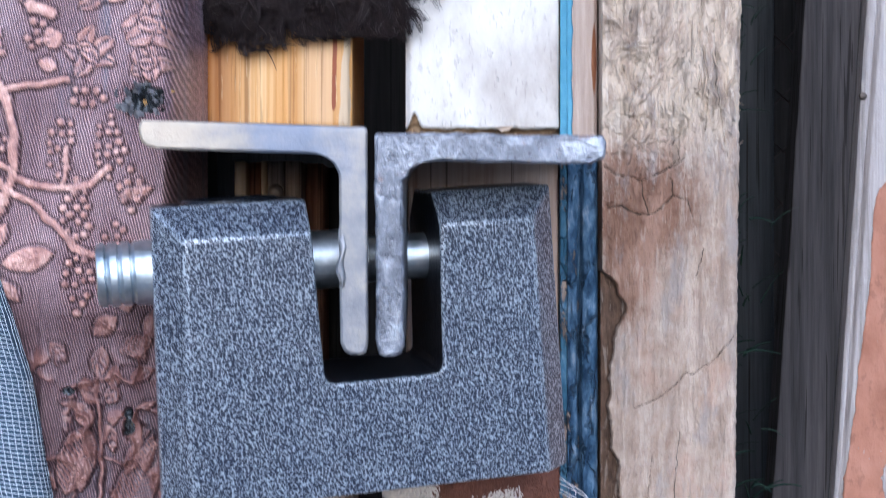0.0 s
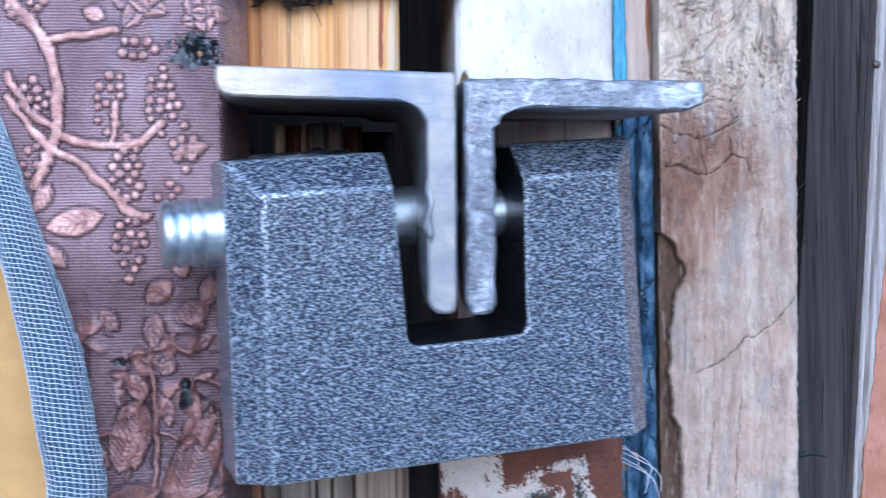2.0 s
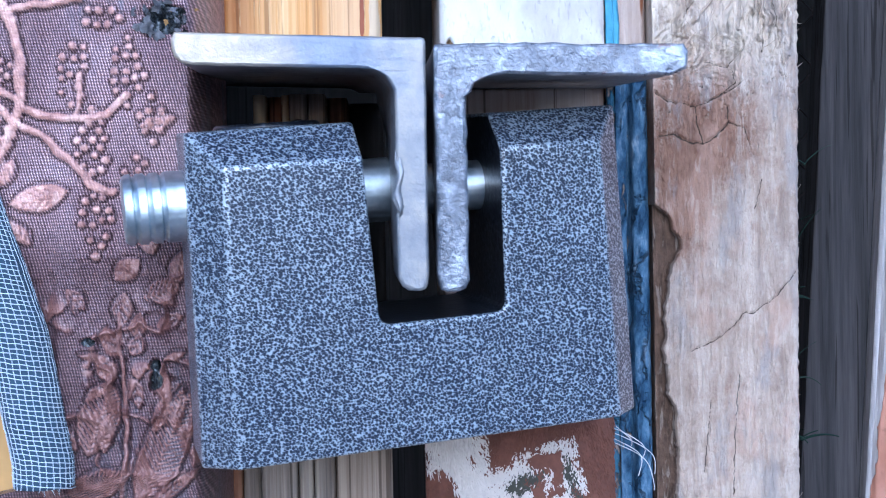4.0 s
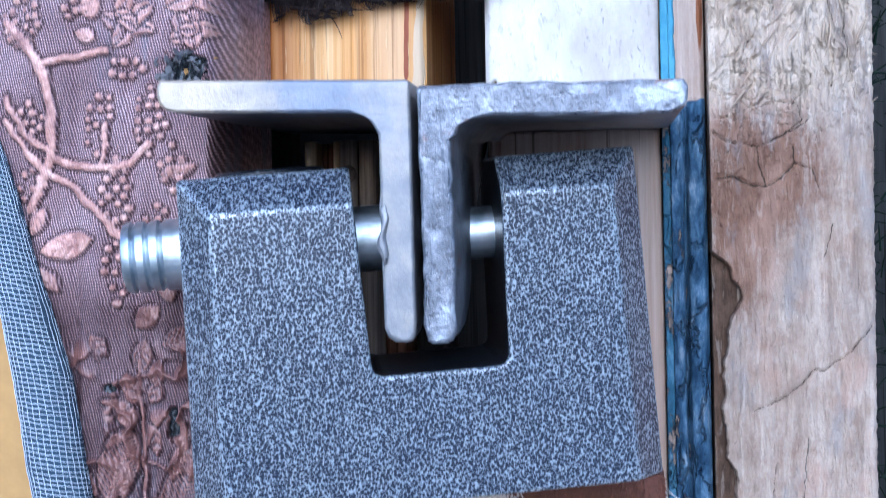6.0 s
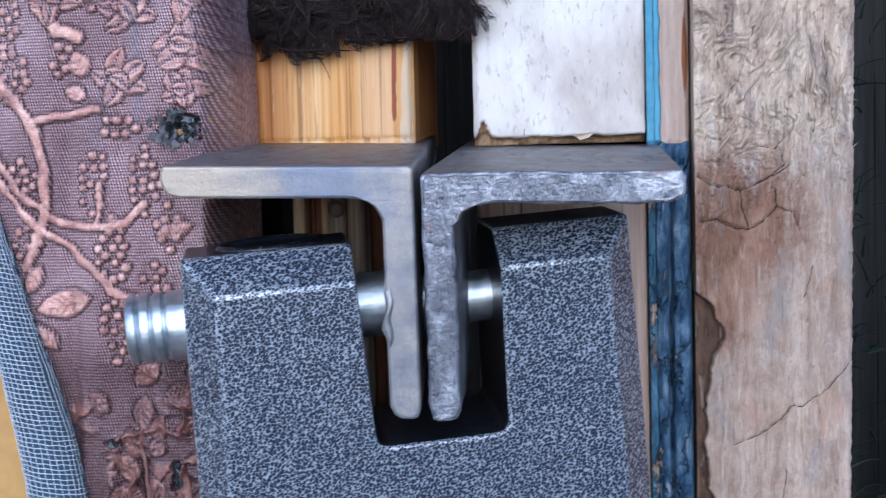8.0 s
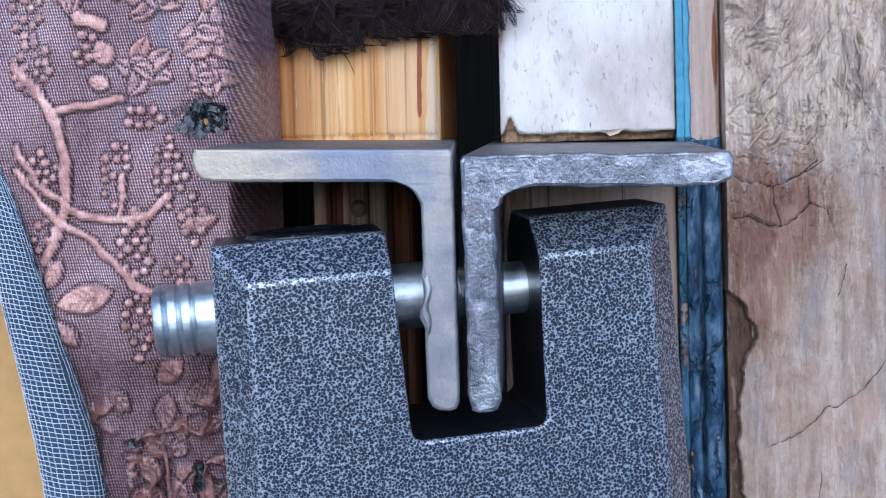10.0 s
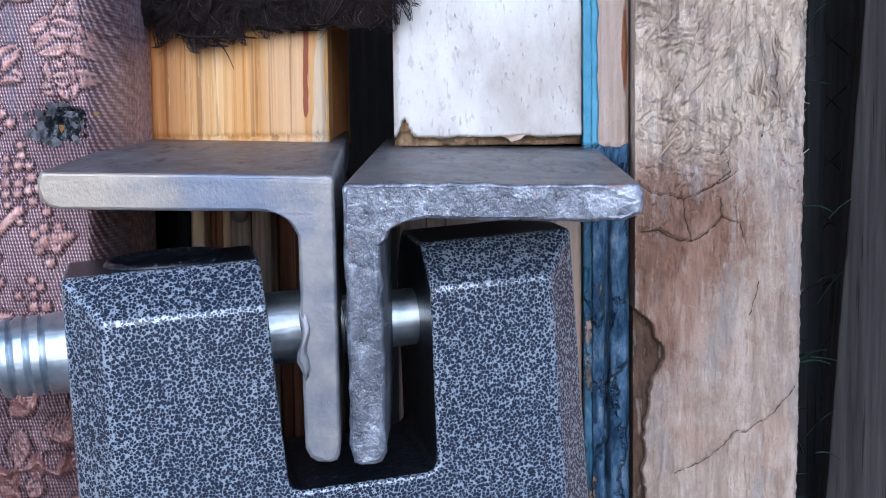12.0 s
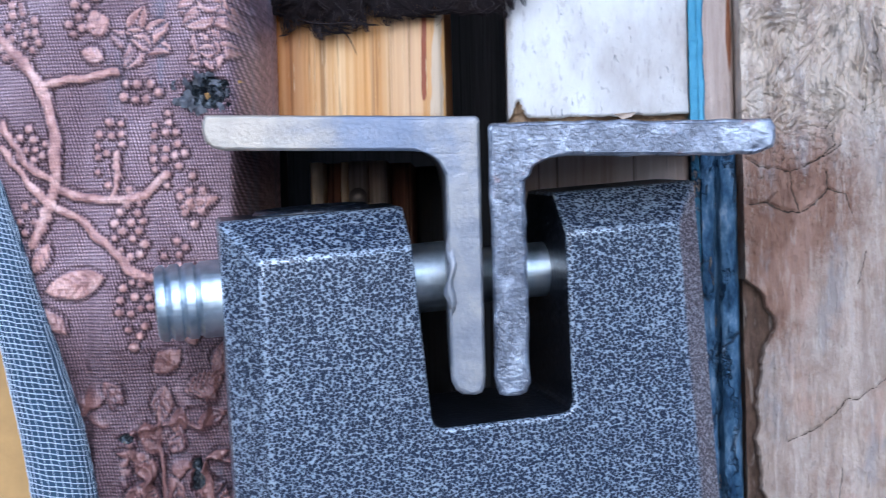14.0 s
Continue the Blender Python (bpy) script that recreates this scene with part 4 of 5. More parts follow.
lean_a = np.where(XS < 50, 0.9, 1.45) + 0.7 * (fbm(XS * 0.1, ZG * 0.1, 2, 94) - 0.5) - 0.75 * np.clip((1028 - ZG) / 10, 0, 1) * np.clip((ZG - 990) / 10, 0, 1)
gp, gq = XS * np.cos(lean_a) + (ZG - 1020) * np.sin(lean_a), -XS * np.sin(lean_a) + (ZG - 1020) * np.cos(lean_a)
upper = np.clip((ZG - 1000) / 14, 0, 1)
checks = np.zeros_like(XS)
for seed, fr, ln_ in ((201, 0.7, 0.1), (211, 1.3, 0.16), (221, 2.2, 0.22)):
    seam = np.clip(1.15 - np.abs(fbm(gq * fr, gp * ln_, 2, seed) - 0.5) / 0.022, 0, 1)
    checks = np.maximum(checks, seam * np.clip((fbm(XS * 0.3, ZG * 0.25, 3, seed + 5) - 0.47) * 8, 0, 1) * (0.25 + 0.75 * upper))
crack = np.maximum(crack, checks * 0.68)
cut = cut + checks * 0.55
chip_edge = np.interp(ZG, [20, 930, 945, 953, 958, 970, 982, 986, 992, 996, 2095], [38.5, 38.5, 39.2, 38.6, 36.6, 36.8, 37.8, 40.4, 38.4, 34, 34]) + 2.0 * (fbm(ZG * 0.35, ZG * 0, 5, 44) - 0.5)
chip = np.clip((chip_edge - XS) / 0.35, 0, 1)
rough = np.clip((ZG - 1016) / 12, 0, 1)
fa_ = np.where(XS < 51, 0.95, 1.5) + 0.5 * (fbm(XS * 0.12, ZG * 0.12, 2, 90) - 0.5) - 0.7 * np.clip((1030 - ZG) / 12, 0, 1)
fp, fq = XS * np.cos(fa_) + (ZG - 1020) * np.sin(fa_), -XS * np.sin(fa_) + (ZG - 1020) * np.cos(fa_)
torn_f = rough * (0.2 + 1.6 * np.clip(fbm(XS * 0.16, ZG * 0.12, 3, 91) - 0.28, 0, 1)) * (0.55 * np.clip(np.abs(fbm(fq * 0.75, fp * 0.12, 4, 31) - 0.5) * 5.0, 0, 1.2) + 1.5 * (fbm(fq * 1.9, fp * 0.35, 5, 37) - 0.5) + 1.3 * (fbm(XS * 0.35, ZG * 0.3, 5, 39) - 0.5) + 1.1 * np.clip(fbm(fq * 0.9, fp * 0.25, 3, 41) - 0.6, 0, 1) * 4)
knot = np.clip(1.3 - np.hypot((XS - 43) / 12.5, (ZG - 1009.5) / 13), 0, 1) + 0.75 * np.clip(1.2 - np.hypot((XS - 40) / 6, (ZG - 992) / 12), 0, 1)
grey = 0.8 * np.clip(1 - np.hypot((XS - 56.5) / 5, (ZG - 1040) / 22), 0, 1) + 0.35 * np.clip(1 - np.hypot((XS - 52) / 8, (ZG - 958) / 12), 0, 1)
YG = 271.3 + cut + 2.8 * chip - torn_f * 1.2 + 0.55 * (fbm(XS * 0.9, ZG * 0.05, 4, 19) - 0.5) + 0.7 * (fbm(XS * 0.6, ZG * 0.3, 5, 119) - 0.5) + 0.5 * (fbm(XS * 0.15, ZG * 0.08, 3, 23) - 0.5) + 0.8 * np.exp(-((XS - 64.6) / 0.35) ** 2)
fringe = 0.5 * (fbm(ZG * 0.9, ZG * 0, 3, 77) - 0.5)
XW = XS + fringe * np.clip((XS - 62) / 2.6, 0, 1) + (ZG - 975) * 0.011 * np.clip((XS - 35) / 30, 0, 1)
slab("weathered_plank", XW, ZG, YG, 305, WEATHERED, jamb, {"knot": knot, "rough": rough * 0.7 + 0.3, "crack": crack, "chip": chip, "grey": grey}, "rough weathered plank with a cracked knot")
paths, radii = [], []
for k in range(70):
    z0 = rng.uniform(925, 1070)
    s = np.linspace(0, 1, 5)
    ln = rng.uniform(0.3, 1.0) if k > 6 else rng.uniform(1.1, 1.9)
    x0 = 64.2 + (z0 - 975) * 0.011
    paths.append(np.stack([x0 + s * ln * rng.uniform(0.4, 1), 271.8 + rng.uniform(-0.2, 2) + s * rng.uniform(-0.5, 0.5), z0 + s * ln * rng.uniform(-0.4, 1.0) + 0.2 * s * s], -1)), radii.append(rng.uniform(0.05, 0.13))
for k in range(240):
    z0, x0 = rng.uniform(1022, 1068), rng.uniform(35.5, 61)
    s = np.linspace(0, 1, 5)
    ln, a = rng.uniform(1.5, 5), rng.normal(1.45, 0.35) if z0 > 1028 else rng.normal(0.9, 0.4)
    paths.append(np.stack([x0 + s * ln * math.cos(a), 271.0 - rng.uniform(0.1, 0.5) - np.sin(s * math.pi) * rng.uniform(0, 0.8), z0 + s * ln * math.sin(a)], -1)), radii.append(np.array([0.05, 0.16, 0.2, 0.14, 0.04]) * rng.uniform(0.7, 1.6))
for k in range(34):
    # broad curled slivers lifting off the torn wood
    z0, x0 = rng.uniform(1021, 1066), rng.uniform(37, 62)
    s = np.linspace(0, 1, 7)
    ln, a = rng.uniform(3, 8), (rng.normal(1.6, 0.2) if x0 > 50 else rng.normal(1.1, 0.4)) - 0.5 * max(0.0, (1028 - z0) / 8)
    bow = rng.normal(0, 0.25)
    paths.append(np.stack([x0 + s * ln * math.cos(a) + bow * np.sin(s * 3), 270.7 - np.sin(s * 2.4) * rng.uniform(0.1, 0.9), z0 + s * ln * math.sin(a)], -1)), radii.append(np.array([0.1, 0.3, 0.42, 0.45, 0.4, 0.25, 0.06]) * rng.uniform(0.5, 1.3))
link("splinters", strands(paths, radii, 4), SPLINTER, jamb, "raised wood splinters", True)

# ---- beyond the frame: shaded gap, grass, wire and a painted board ----
lean = 0.066
XS, ZG = np.meshgrid(axis(121.5, 160, 0.4, None, 235), ZC)
white_end = np.interp(ZG, [20, 915, 950, 977, 1018, 1027, 1060, 2095], [122.5, 122.5, 124.5, 126, 127.5, 135, 140, 150]) + 1.6 * (fbm(ZG * 0.12, ZG * 0, 4, 12) - 0.5)
paintm = np.clip((XS - white_end) / 1.2, 0, 1) * 0.62
paintm = paintm - 0.7 * np.clip(1 - np.hypot((XS - 140) / 5, (ZG - 930) / 14), 0, 1)
line = np.exp(-(np.abs(XS - 123.9 - 0.012 * (ZG - 980)) / 0.4) ** 2)
YG = 372 + 3.5 * line + 0.5 * (fbm(XS * 0.5, ZG * 0.5, 4, 66) - 0.5) + 0.3 * (fbm(XS * 0.6, ZG * 0.03, 3, 3) - 0.5) - 0.4 * (paintm > 0.4) + 1.0 * np.exp(-((XS - 121.5) / 0.6) ** 2)
fence = empty("painted_board", 170, 385, 20)
tagged(fence, "leaning board with peeling salmon-pink paint beside the frame", "board", kind="structure")
slab("face", XS + lean * (ZG - 980), ZG, YG, 394, PINK_PAINT, fence, {"paint": paintm})
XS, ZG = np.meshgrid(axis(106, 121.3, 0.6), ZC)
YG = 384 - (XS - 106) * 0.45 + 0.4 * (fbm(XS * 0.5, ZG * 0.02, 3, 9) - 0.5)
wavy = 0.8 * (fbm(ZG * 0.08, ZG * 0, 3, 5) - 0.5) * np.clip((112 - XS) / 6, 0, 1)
slab("side", XS + wavy + lean * (ZG - 980), ZG, YG, 394, SIDE_WOOD, fence, None, "bare grey weathered side of the board, coloured darker for shade")
# unseen wall, added to close the side without bouncing pink light
tagged(part("wall_front", box(330, 740, 376, 394.5, 20, 2095), GREY_SLAT, loc=(535, 385, 20)), "unseen plain grey wall added beside the painted board", "wall", kind="structure")
bm = lathe([(0, 0.3), (0.3, 1.0), (0.7, 1.2), (1.5, 1.1)], 16)
for v in bm.verts:
    v.co = Vector((v.co.y + 126.3, v.co.x + 371.2, v.co.z + 1046))
part("nail", bm, SCREW, fence, "small rusty nail head")

tagged(part("far_board", box(60, 126, 470, 482, 0, 2095, 1.0), GAP_WOOD, loc=(93, 476, 0)), "board standing in the gap, coloured dark for its shade", "board", kind="structure")
wire = empty("wire_fence", 150, 505, 700)
tagged(wire, "rusty diamond wire netting in the shaded gap", "wire fence")
paths, radii = [], []
for k in range(-14, 15):
    for sgn in (1, -1):
        s = np.linspace(-40, 40, 12)
        paths.append(np.stack([150 + s, np.full(12, 505.0 + sgn), 985 + k * 22 + sgn * s * 0.95], -1)), radii.append(np.full(12, 0.6))
link("netting", strands(paths, radii, 5), WIRE, wire, "", True)
paths, radii = [], []
for k in range(300):
    # blades grow in tufts, thick close to the plank and sparse further off
    tuft = rng.randint(0, 26)
    x0, y0 = 74 + (tuft * 7 % 11) * 1.6 + abs(rng.normal(0, 3.5)), rng.uniform(350, 440)
    z0 = 880 + tuft * 7.6 + rng.normal(0, 3)
    s = np.linspace(0, 1, 7)
    ln, a = rng.uniform(5, 15), rng.uniform(0.2, 1.7)
    sg = rng.choice([-1, 1, 1])
    paths.append(np.stack([x0 + sg * s * ln * math.cos(a), y0 + s * rng.uniform(-8, 8), z0 + s * ln * math.sin(a) - 4 * s * s], -1)), radii.append(rng.uniform(0.15, 0.5))
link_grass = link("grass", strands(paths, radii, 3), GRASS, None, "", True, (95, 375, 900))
tagged(link_grass, "green and dry grass blades growing through the gap", "grass", kind="stuff")

# ---- the hasp: two lengths of angle iron ----
def angle_iron(name, heel, along, side, skew, reach, shorten, face_mat, rough, label, end_label):
    """Angle iron 40 x 40 x 5 with its heel at the given corner; along: the way back; side: +1 flange to the right; skew: rise of the flange along its width; reach: its width against 40; shorten: taken off the leg."""
    d = Vector(along).normalized()
    ux = Vector((1, 0, 0)) - d * d.x
    ux.normalize()
    w = ux.cross(d)
    prof = [(0.7, 0), (0.2, -0.2), (0, -0.7)]
    prof += [(0, -z) for z in np.linspace(3, 37.4, 16)]
    prof += [(0.15, -39.2), (0.6, -40.0), (1.5, -40.3), (3.3, -40.2), (4.3, -39.5), (4.9, -38.2)]
    prof += [(5, -z) for z in np.linspace(34, 12, 12)]
    prof += [(5 + 4.2 * (1 - math.cos(a)), -5 - 4.2 * (1 - math.sin(a))) for a in np.linspace(0.0, math.pi / 2, 8)]
    prof += [(x, -5) for x in np.linspace(11, 37, 14)]
    prof += [(38.6, -4.7), (39.6, -3.8), (40, -2.6), (40, -1.0), (39.5, 0)]
    prof += [(x, 0) for x in np.linspace(37, 3, 16)]
    cx = [min(p[0], 2.5) if p[1] < -5 else p[0] for p in prof]
    stations = [(-0.0, 0.45), (0.12, 0.2), (0.45, 0.0), (1.5, 0), (5, 0), (12, 0), (25, 0), (45, 0), (92, 0)]
    bm = bmesh.new()
    rings = []
    r_ = np.random.RandomState(5)
    jit = r_.normal(0, 1, (len(prof), 3))
    for s, inset in stations:
        ring = []
        for (a, b), j in zip(prof, jit):
            # the inset draws the outline towards the middle of the 5 mm thickness
            ia = a + (inset if a < 2.5 else -inset) * (1 if b < -5 else 0) + (inset if a < 1 and b >= -5 else (-inset if a > 39 else 0))
            ib = b + (inset if b < -2.5 else -inset) * (1 if b >= -5.01 and a > 4 else 0) + (-inset if b > -1 and a <= 4 else (inset if b < -38 else 0))
            ib += skew * max(0.0, a - 2.5)
            ia *= reach if a > 9.3 else 1.0
            ib += shorten if b < -34 else 0.0
            if rough and s < 6:
                k = rough * (1 - s / 6)
                ia, ib = ia + j[0] * k * 0.5, ib + j[1] * k * 0.5
                s2 = s + abs(j[2]) * k * 0.5 * (1 if s < 1 else 0)
            else:
                s2 = s
            if s > 1 and b < -6:
                # the upright leg is cut back to a short ear with a rounded corner
                s2 = 1 + (s - 1) * (np.interp(b, [-40, -36, -30, -12, -8, -6], [8, 15, 19, 19, 24, 91]) - 1) / 91
            ring.append(bm.verts.new(Vector(heel) + ux * (side * ia) + w * ib + d * s2))
        rings.append(ring)
    k = len(prof)
    for r0, r1 in zip(rings, rings[1:]):
        for i in range(k):
            bm.faces.new((r0[i], r0[(i + 1) % k], r1[(i + 1) % k], r1[i]))
    bm.faces.new(rings[0])
    bm.faces.new(rings[-1][::-1])
    bmesh.ops.recalc_face_normals(bm, faces=bm.faces[:])
    iron = empty(name, *heel)
    tagged(iron, label, "angle iron", "hasp irons")
    end = bm.copy()
    for b, keep_end in ((end, True), (bm, False)):
        gone = []
        for f in b.faces:
            near = min((v.co - Vector(heel)).dot(d) for v in f.verts)
            f.smooth = near > 0.4
            if (near < 0.4) != keep_end:
                gone.append(f)
        bmesh.ops.delete(b, geom=gone, context="FACES")
    part("bar", bm, STEEL_SCALE, iron)
    part("cut_end", end, face_mat, iron, end_label)
    return iron


iron_l = angle_iron("angle_iron", (-13.1, 214.6, 1021.3), (-4.0, 57.5, 4.6), -1, 0.03, 0.98, 0.15, STEEL_CLEAN, 0.05, "clean-sawn steel angle iron fixed under the pine block", "sawn end with straw and blue heat colours")
iron_r = angle_iron("angle_iron", (-11.8, 213.6, 1020.2), (0.3, 58.5, 4.7), 1, -0.017, 1.0, 1.0, STEEL_ROUGH, 0.3, "rough torch-cut steel angle iron fixed under the white plank", "rough bright torch-cut end")
bm = bmesh.new()
bmesh.ops.create_icosphere(bm, subdivisions=4, radius=1)
for v in bm.verts:
    c = v.co.copy()
    k = 1 + 0.45 * (noise.noise(c * 2.2) + 0.4 * noise.noise(c * 5))
    v.co = Vector((-17.7 + c.x * 0.7 * k + 0.35 * math.sin(c.z * 5), 216.4 + c.y * 1.0, 998.5 + c.z * 4.6 * k + 0.8 * c.x))
part("burr", bm, STEEL_CLEAN, iron_l, "raised burr of melted steel", True)

# ---- the padlock ----
U = Vector((0.96865, 0.23863, 0.06908))
V = Vector((-0.04896, -0.08921, 0.99481))
lock = empty("padlock", 0, 0, 0)
D = U.cross(V) * -1
lock.matrix_world = Matrix.Translation(Vector((-45, 215, 1001.3)) * MM) @ Matrix((U, D, V)).transposed().to_4x4()
tagged(lock, "black and silver hammered enamel monobloc padlock hanging from the hasp", "padlock")


def lock_part(name, bm, material, label="", smooth=False, parent=None):
    me = bpy.data.meshes.new(name)
    bm.to_mesh(me)
    bm.free()
    me.transform(Matrix.Scale(MM, 4))
    me.materials.append(material)
    if smooth:
        me.polygons.foreach_set("use_smooth", [True] * len(me.polygons))
    ob = new(name, me)
    ob.parent = parent or lock
    if label:
        ob["label"] = label
    return ob


def lock_outline(l, r, t, b, grow):
    """The U outline: left, right, top, bottom, and how far the notch has opened."""
    nl, nr, nb = 22.3 - grow, 45.9 + grow, -27.5 - grow
    # the sides splay a little towards the foot
    pts = [(l, t), (l - 1.6, b), (r + 1.3, b), (r, t), (nr, t)]
    rad = 1.8
    pts += [(nr - 0.7 - rad * (1 - math.cos(a)), nb + rad * (1 - math.sin(a))) for a in np.linspace(0, math.pi / 2, 5)]
    pts += [(nl + 0.9 + rad * (1 - math.sin(a)), nb + rad * (1 - math.cos(a))) for a in np.linspace(0, math.pi / 2, 5)]
    pts += [(nl, t)]
    return pts


bm = bmesh.new()
rings = []
for depth, o in ((0, (0, 63.7, 0, -48.4)), (5.7, (-5.3, 69.2, 5.9, -48.8)), (20.5, (-5.3, 69.2, 5.9, -48.8)), (26.2, (0, 63.7, 0, -48.4))):
    rings.append([bm.verts.new((p, depth, q)) for p, q in lock_outline(*o, 0)])
k = len(rings[0])
for r0, r1 in zip(rings, rings[1:]):
    for i in range(k):
        bm.faces.new((r0[i], r0[(i + 1) % k], r1[(i + 1) % k], r1[i]))
bm.faces.new(rings[0])
bm.faces.new(rings[-1][::-1])
bmesh.ops.recalc_face_normals(bm, faces=bm.faces[:])
sharp = [e for e in bm.edges if e.calc_face_angle(0) > 0.6]
rounded = bmesh.ops.bevel(bm, geom=sharp, offset=0.6, segments=3, affect="EDGES", profile=0.5)
# the top is black; the notch walls get black in place of shadow
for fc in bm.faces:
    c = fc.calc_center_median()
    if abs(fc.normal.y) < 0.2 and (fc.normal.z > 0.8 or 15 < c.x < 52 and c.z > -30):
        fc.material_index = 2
for fc in rounded["faces"]:
    fc.smooth, fc.material_index = True, 1
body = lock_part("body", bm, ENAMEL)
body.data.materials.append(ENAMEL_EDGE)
body.data.materials.append(BLACK_AND_SHADE)

prof = [(-15.4, 5.0), (-15.2, 5.5)]
for c in (-13.6, -11.4, -9.2):
    prof += [(c - 0.9, 5.85), (c - 0.35, 5.9), (c, 5.35), (c + 0.3, 5.5), (c + 0.7, 5.85)]
prof += [(-7.5, 5.9), (2, 5.9), (2.2, 5.5), (34, 5.5), (34.3, 4.4), (60, 4.4)]
bm = lathe(prof)
for v in bm.verts:
    v.co = Vector((v.co.x, v.co.y + 13.2, v.co.z - 6.1 - (0.5 if v.co.x > 34.1 else 0)))
lock_part("bolt", bm, ZINC, "bright zinc-plated threaded bolt", True).data.set_sharp_from_angle(angle=radians(35))
bm = lathe([(0, 9), (0.4, 9), (0.9, 8.5), (0.95, 7.9), (0.6, 7.5), (0.55, 0.3)], 56)
for v in bm.verts:
    v.co = Vector((v.co.y + 9.2, v.co.z * 0.82 + 13.3, v.co.x + 5.7))
lock_part("cap", bm, BLACK_AND_SHADE, "glossy black round cap", True)

# ---- soft things: fur trim above, plush rag below ----
fur = empty("fur_trim", -26, 268, 1043)
tagged(fur, "shaggy black-brown fur draught strip hanging over the door edge", "fur strip")


def fur_low(x):
    return np.interp(x, [-56, -53, -49, -45, -42, -38, -33, -27, -18, -10, -5, 1, 4], [1051, 1048, 1046.6, 1044.2, 1043.0, 1045.4, 1046.6, 1047.4, 1047.6, 1046.9, 1050, 1055.5, 1060])


XS, ZG = np.meshgrid(np.linspace(-55.5, -9, 60), np.linspace(0, 1, 24))
low_z = fur_low(XS) + 3.0
ZZ = low_z + (1085 - low_z) * ZG
YG = 273.6 - 3.5 * np.sin(np.clip(ZG * 3.0, 0, 1.57)) + 1.2 * (fbm(XS * 0.3, ZZ * 0.3, 3) - 0.5)
slab("pelt", XS, ZZ, YG, 273.8, FUR, fur, None, "dark felted pelt")
# hairs lie in curling locks: each follows its lock's guide and closes on it towards the tip
paths, radii = [], []
for k in range(330):
    x0 = rng.uniform(-55, -8) if k > 24 else rng.uniform(-10, 1)
    lz = fur_low(x0)
    z0 = lz + 2.5 + abs(rng.normal(0, 1)) * 11
    depth = np.clip((z0 - lz) / 9, 0, 1)
    s = np.linspace(0, 1, 10)
    ln = rng.uniform(4, 10) if k > 24 else rng.uniform(3, 6)
    a = -1.57 + rng.normal(0.35, 0.75)
    wv, ph, fq_ = rng.uniform(0.5, 1.6), rng.uniform(0, 6.28), rng.uniform(3, 7)
    curl = wv * (np.sin(s * fq_ + ph) - math.sin(ph))
    g = np.stack([x0 + s * ln * math.cos(a) - curl * math.sin(a), 273 - 3.6 * depth - 2.2 * np.sin(s * 2.6) * rng.uniform(0.3, 1), z0 + s * ln * math.sin(a) + curl * math.cos(a)], -1)
    for h_ in range(26 if k > 24 else 7):
        off = rng.normal(0, 1, 3) * np.array([1.0, 0.45, 1.0])
        close = (1 - 0.75 * s)[:, None]
        p = g + off[None, :] * close + 0.25 * np.sin(s * rng.uniform(4, 12) + rng.uniform(0, 6))[:, None] * rng.normal(0, 1, 3)[None, :] * s[:, None]
        floor_z = lz - 0.7 - (2.2 if h_ == 0 and k % 5 == 0 else 0)
        short = p[:, 2] < floor_z
        p[short, 2] = floor_z + (p[short, 2] - floor_z) * 0.2
        p[:, 1] = np.minimum(p[:, 1], 273.2)
        paths.append(p), radii.append(rng.uniform(0.04, 0.1))
tagged(link("hairs", strands(paths, radii, 3), FUR, fur, "fine curled dark hairs", True), kind="stuff")
s = np.linspace(0, 1, 14)
stray = [np.stack([-50 + 16 * s, 270 - 1.5 * np.sin(s * 3), 1048 - 5 * s - 1.2 * np.sin(s * 5)], -1), np.stack([-40 + 3.5 * s, np.full(14, 271.0), 1044.2 - 5 * s * s], -1)]
link("tuft", strands(stray, [0.22, 0.2], 4), FUR, fur, "stray twisted tuft", True)

rag = empty("plush_rag", 6, 272, 900)
tagged(rag, "rust-red and cream plush rag tucked against the frame", "rag")
XS, ZG = np.meshgrid(np.linspace(-13, 25.0, 80), np.linspace(880, 953.5, 110))
YG = 270 - 8 * np.sqrt(np.clip(1 - ((XS - 6) / 19.6) ** 2, 0, 1)) + 1.5 * (fbm(XS * 0.3, ZG * 0.3, 3, 4) - 0.5)
slab("cloth", XS, ZG, YG, 277.0, PILE_RUST, rag, None, "rust-red plush ground")


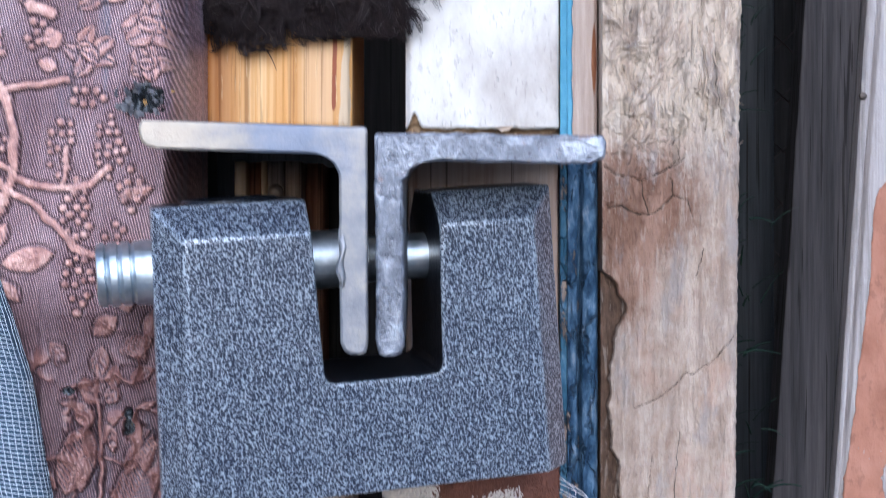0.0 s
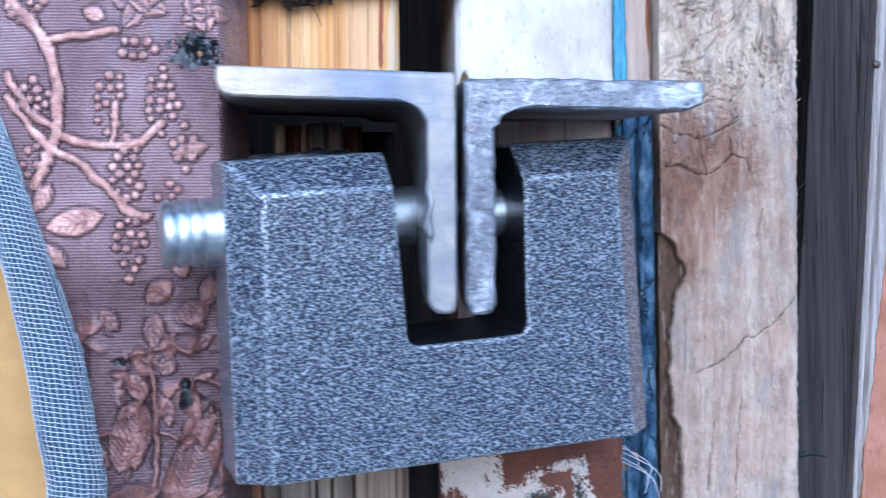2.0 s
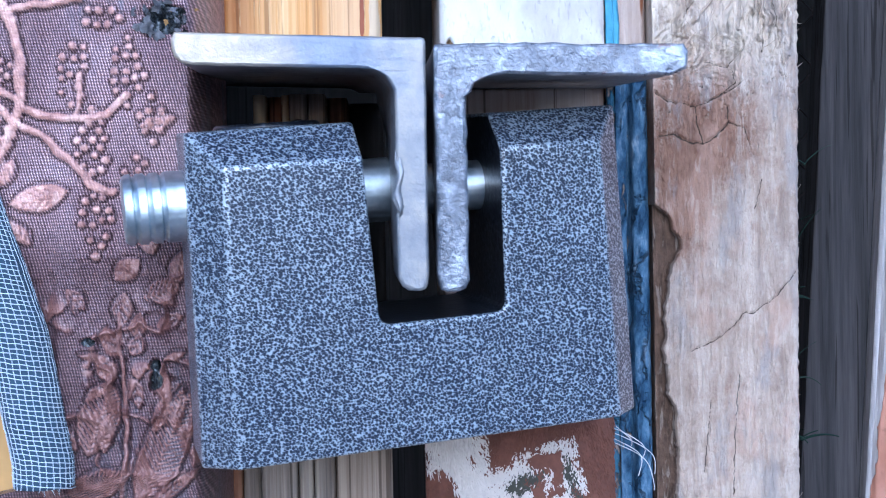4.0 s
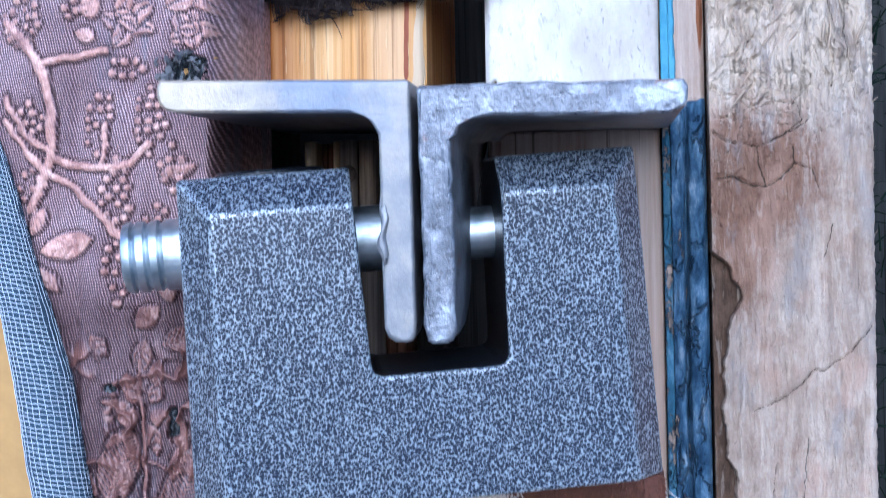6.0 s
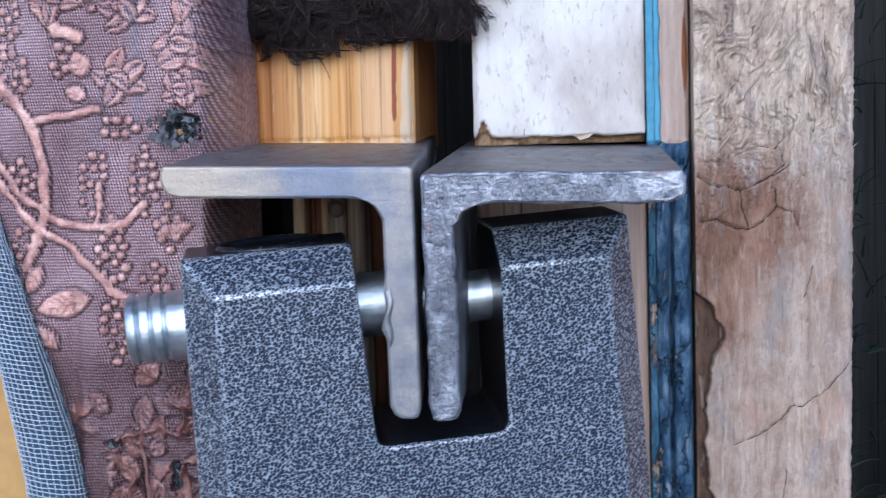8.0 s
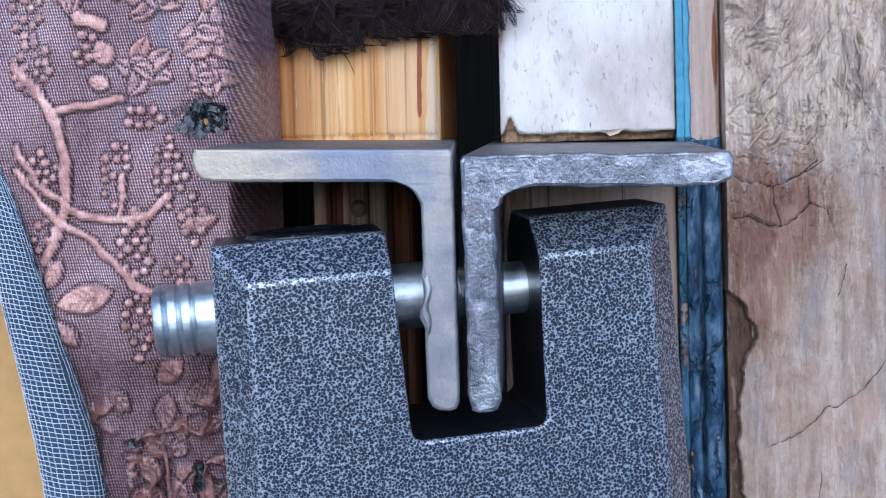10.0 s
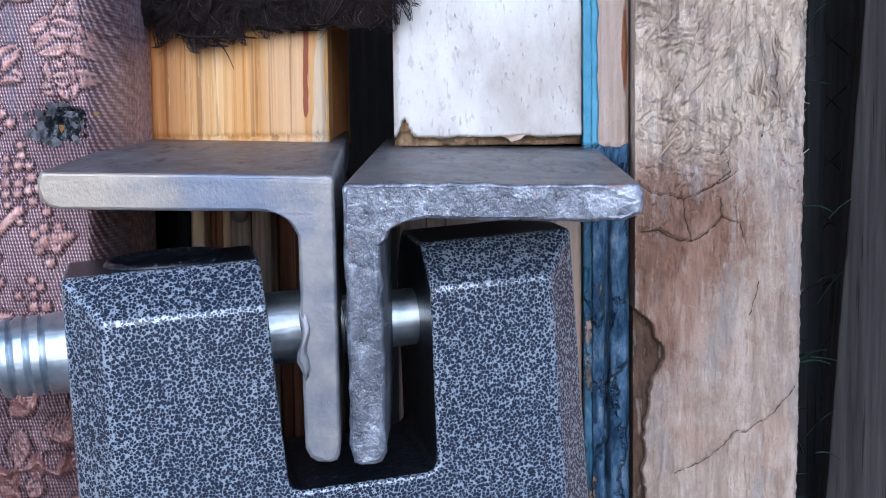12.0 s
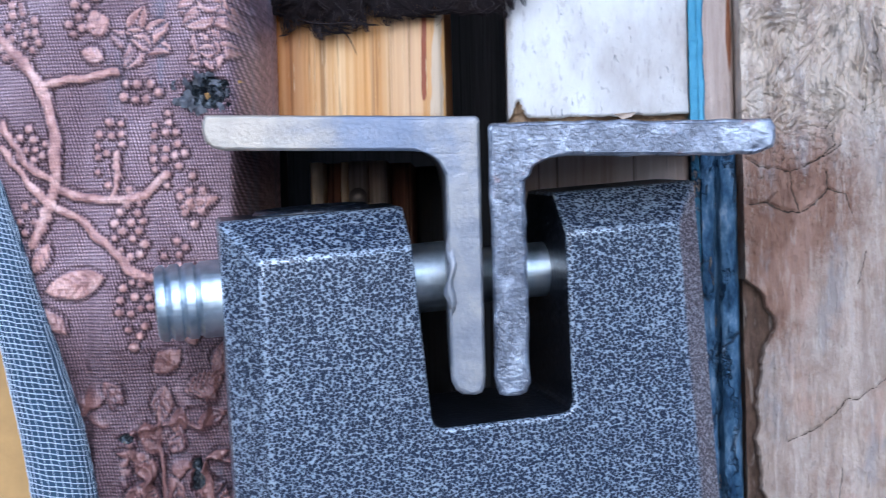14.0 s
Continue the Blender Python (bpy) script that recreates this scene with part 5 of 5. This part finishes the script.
def rag_tone(x, z):
    """0 rust, 1 cream, 2 dark olive."""
    x, z = x + rng.normal(0, 0.45), z + rng.normal(0, 0.45)
    f = float(fbm(np.array(x * 0.2), np.array(z * 0.2), 3, 17)) - 0.5
    if ((x - 7) / 4.4) ** 2 + ((z - 941.8 - 0.4 * (x - 7)) / 1.7) ** 2 < 1 + 1.5 * f or ((x - 14.8 - 0.3 * (944 - z)) / 0.9) ** 2 + ((z - 942) / 5) ** 2 < 1:
        return 2
    if z > 950.5 + 3 * f or (x > -1.5 + 3 * f and z > 944.8 + 0.45 * (x - 3) + 4 * f) or (x < -6.5 + 0.5 * (942 - z) * 0.3 + 5 * f and z < 943) or x > 17 + 6 * f:
        return 0
    return 1


tufts = ([], [], [])
for k in range(21000):
    x0, z0 = rng.uniform(-13, 25.0), rng.uniform(922, 953.5)
    y0 = 270 - 8 * math.sqrt(max(0, 1 - ((x0 - 6) / 19.6) ** 2))
    s = np.linspace(0, 1, 4)
    tone = rag_tone(x0, z0)
    ln = rng.uniform(0.7, 1.5) * (1.7 if tone == 1 and x0 < -3 else 1.0) if tone else rng.uniform(0.7, 1.3)
    dx, dz = rng.normal(-0.25 if x0 > 0 else 0.4, 0.35), rng.normal(-0.75, 0.35)
    tufts[tone].append(np.stack([x0 + dx * ln * s, y0 + 0.3 - ln * (0.9 * s - 0.55 * s * s), z0 + dz * ln * s], -1))
for ps, m, lab in zip(tufts, (PILE_RUST, PILE_WHITE, PILE_DARK), ("rust-red pile", "cream pile", "dark olive pile")):
    tagged(link("nap", strands(ps, [0.27] * len(ps), 3), m, rag, lab, True), kind="stuff")
paths, radii = [], []
for k in range(5):
    s = np.linspace(0, 1, 16)
    paths.append(np.stack([23.5 + 0.3 * k + (5.2 + 1.1 * (k * 7 % 5)) * np.sin(s * (1.5 + 0.12 * (k * 3 % 5))) + 0.3 * np.sin(s * 9 + k), 270.5 - 2.2 * np.sin(s * 2.5) - 0.2 * k, 951 - 0.9 * k - s * (1.5 + 1.0 * k) - (8 + 0.3 * k) * s * s * (0.4 + 0.1 * (k % 3))], -1)), radii.append(np.full(16, 0.31))
for k in range(3):
    s = np.linspace(0, 1, 10)
    paths.append(np.stack([24 + (2.2 + k) * s + 0.3 * k, 270 - 1.5 * np.sin(s * 3), 938 - 0.5 * k - 9 * s], -1)), radii.append(np.full(10, 0.26))
for p, r in zip(paths, radii):
    link("thread", strands([p], [r], 5), COTTON, rag, "loose white cotton thread", True)
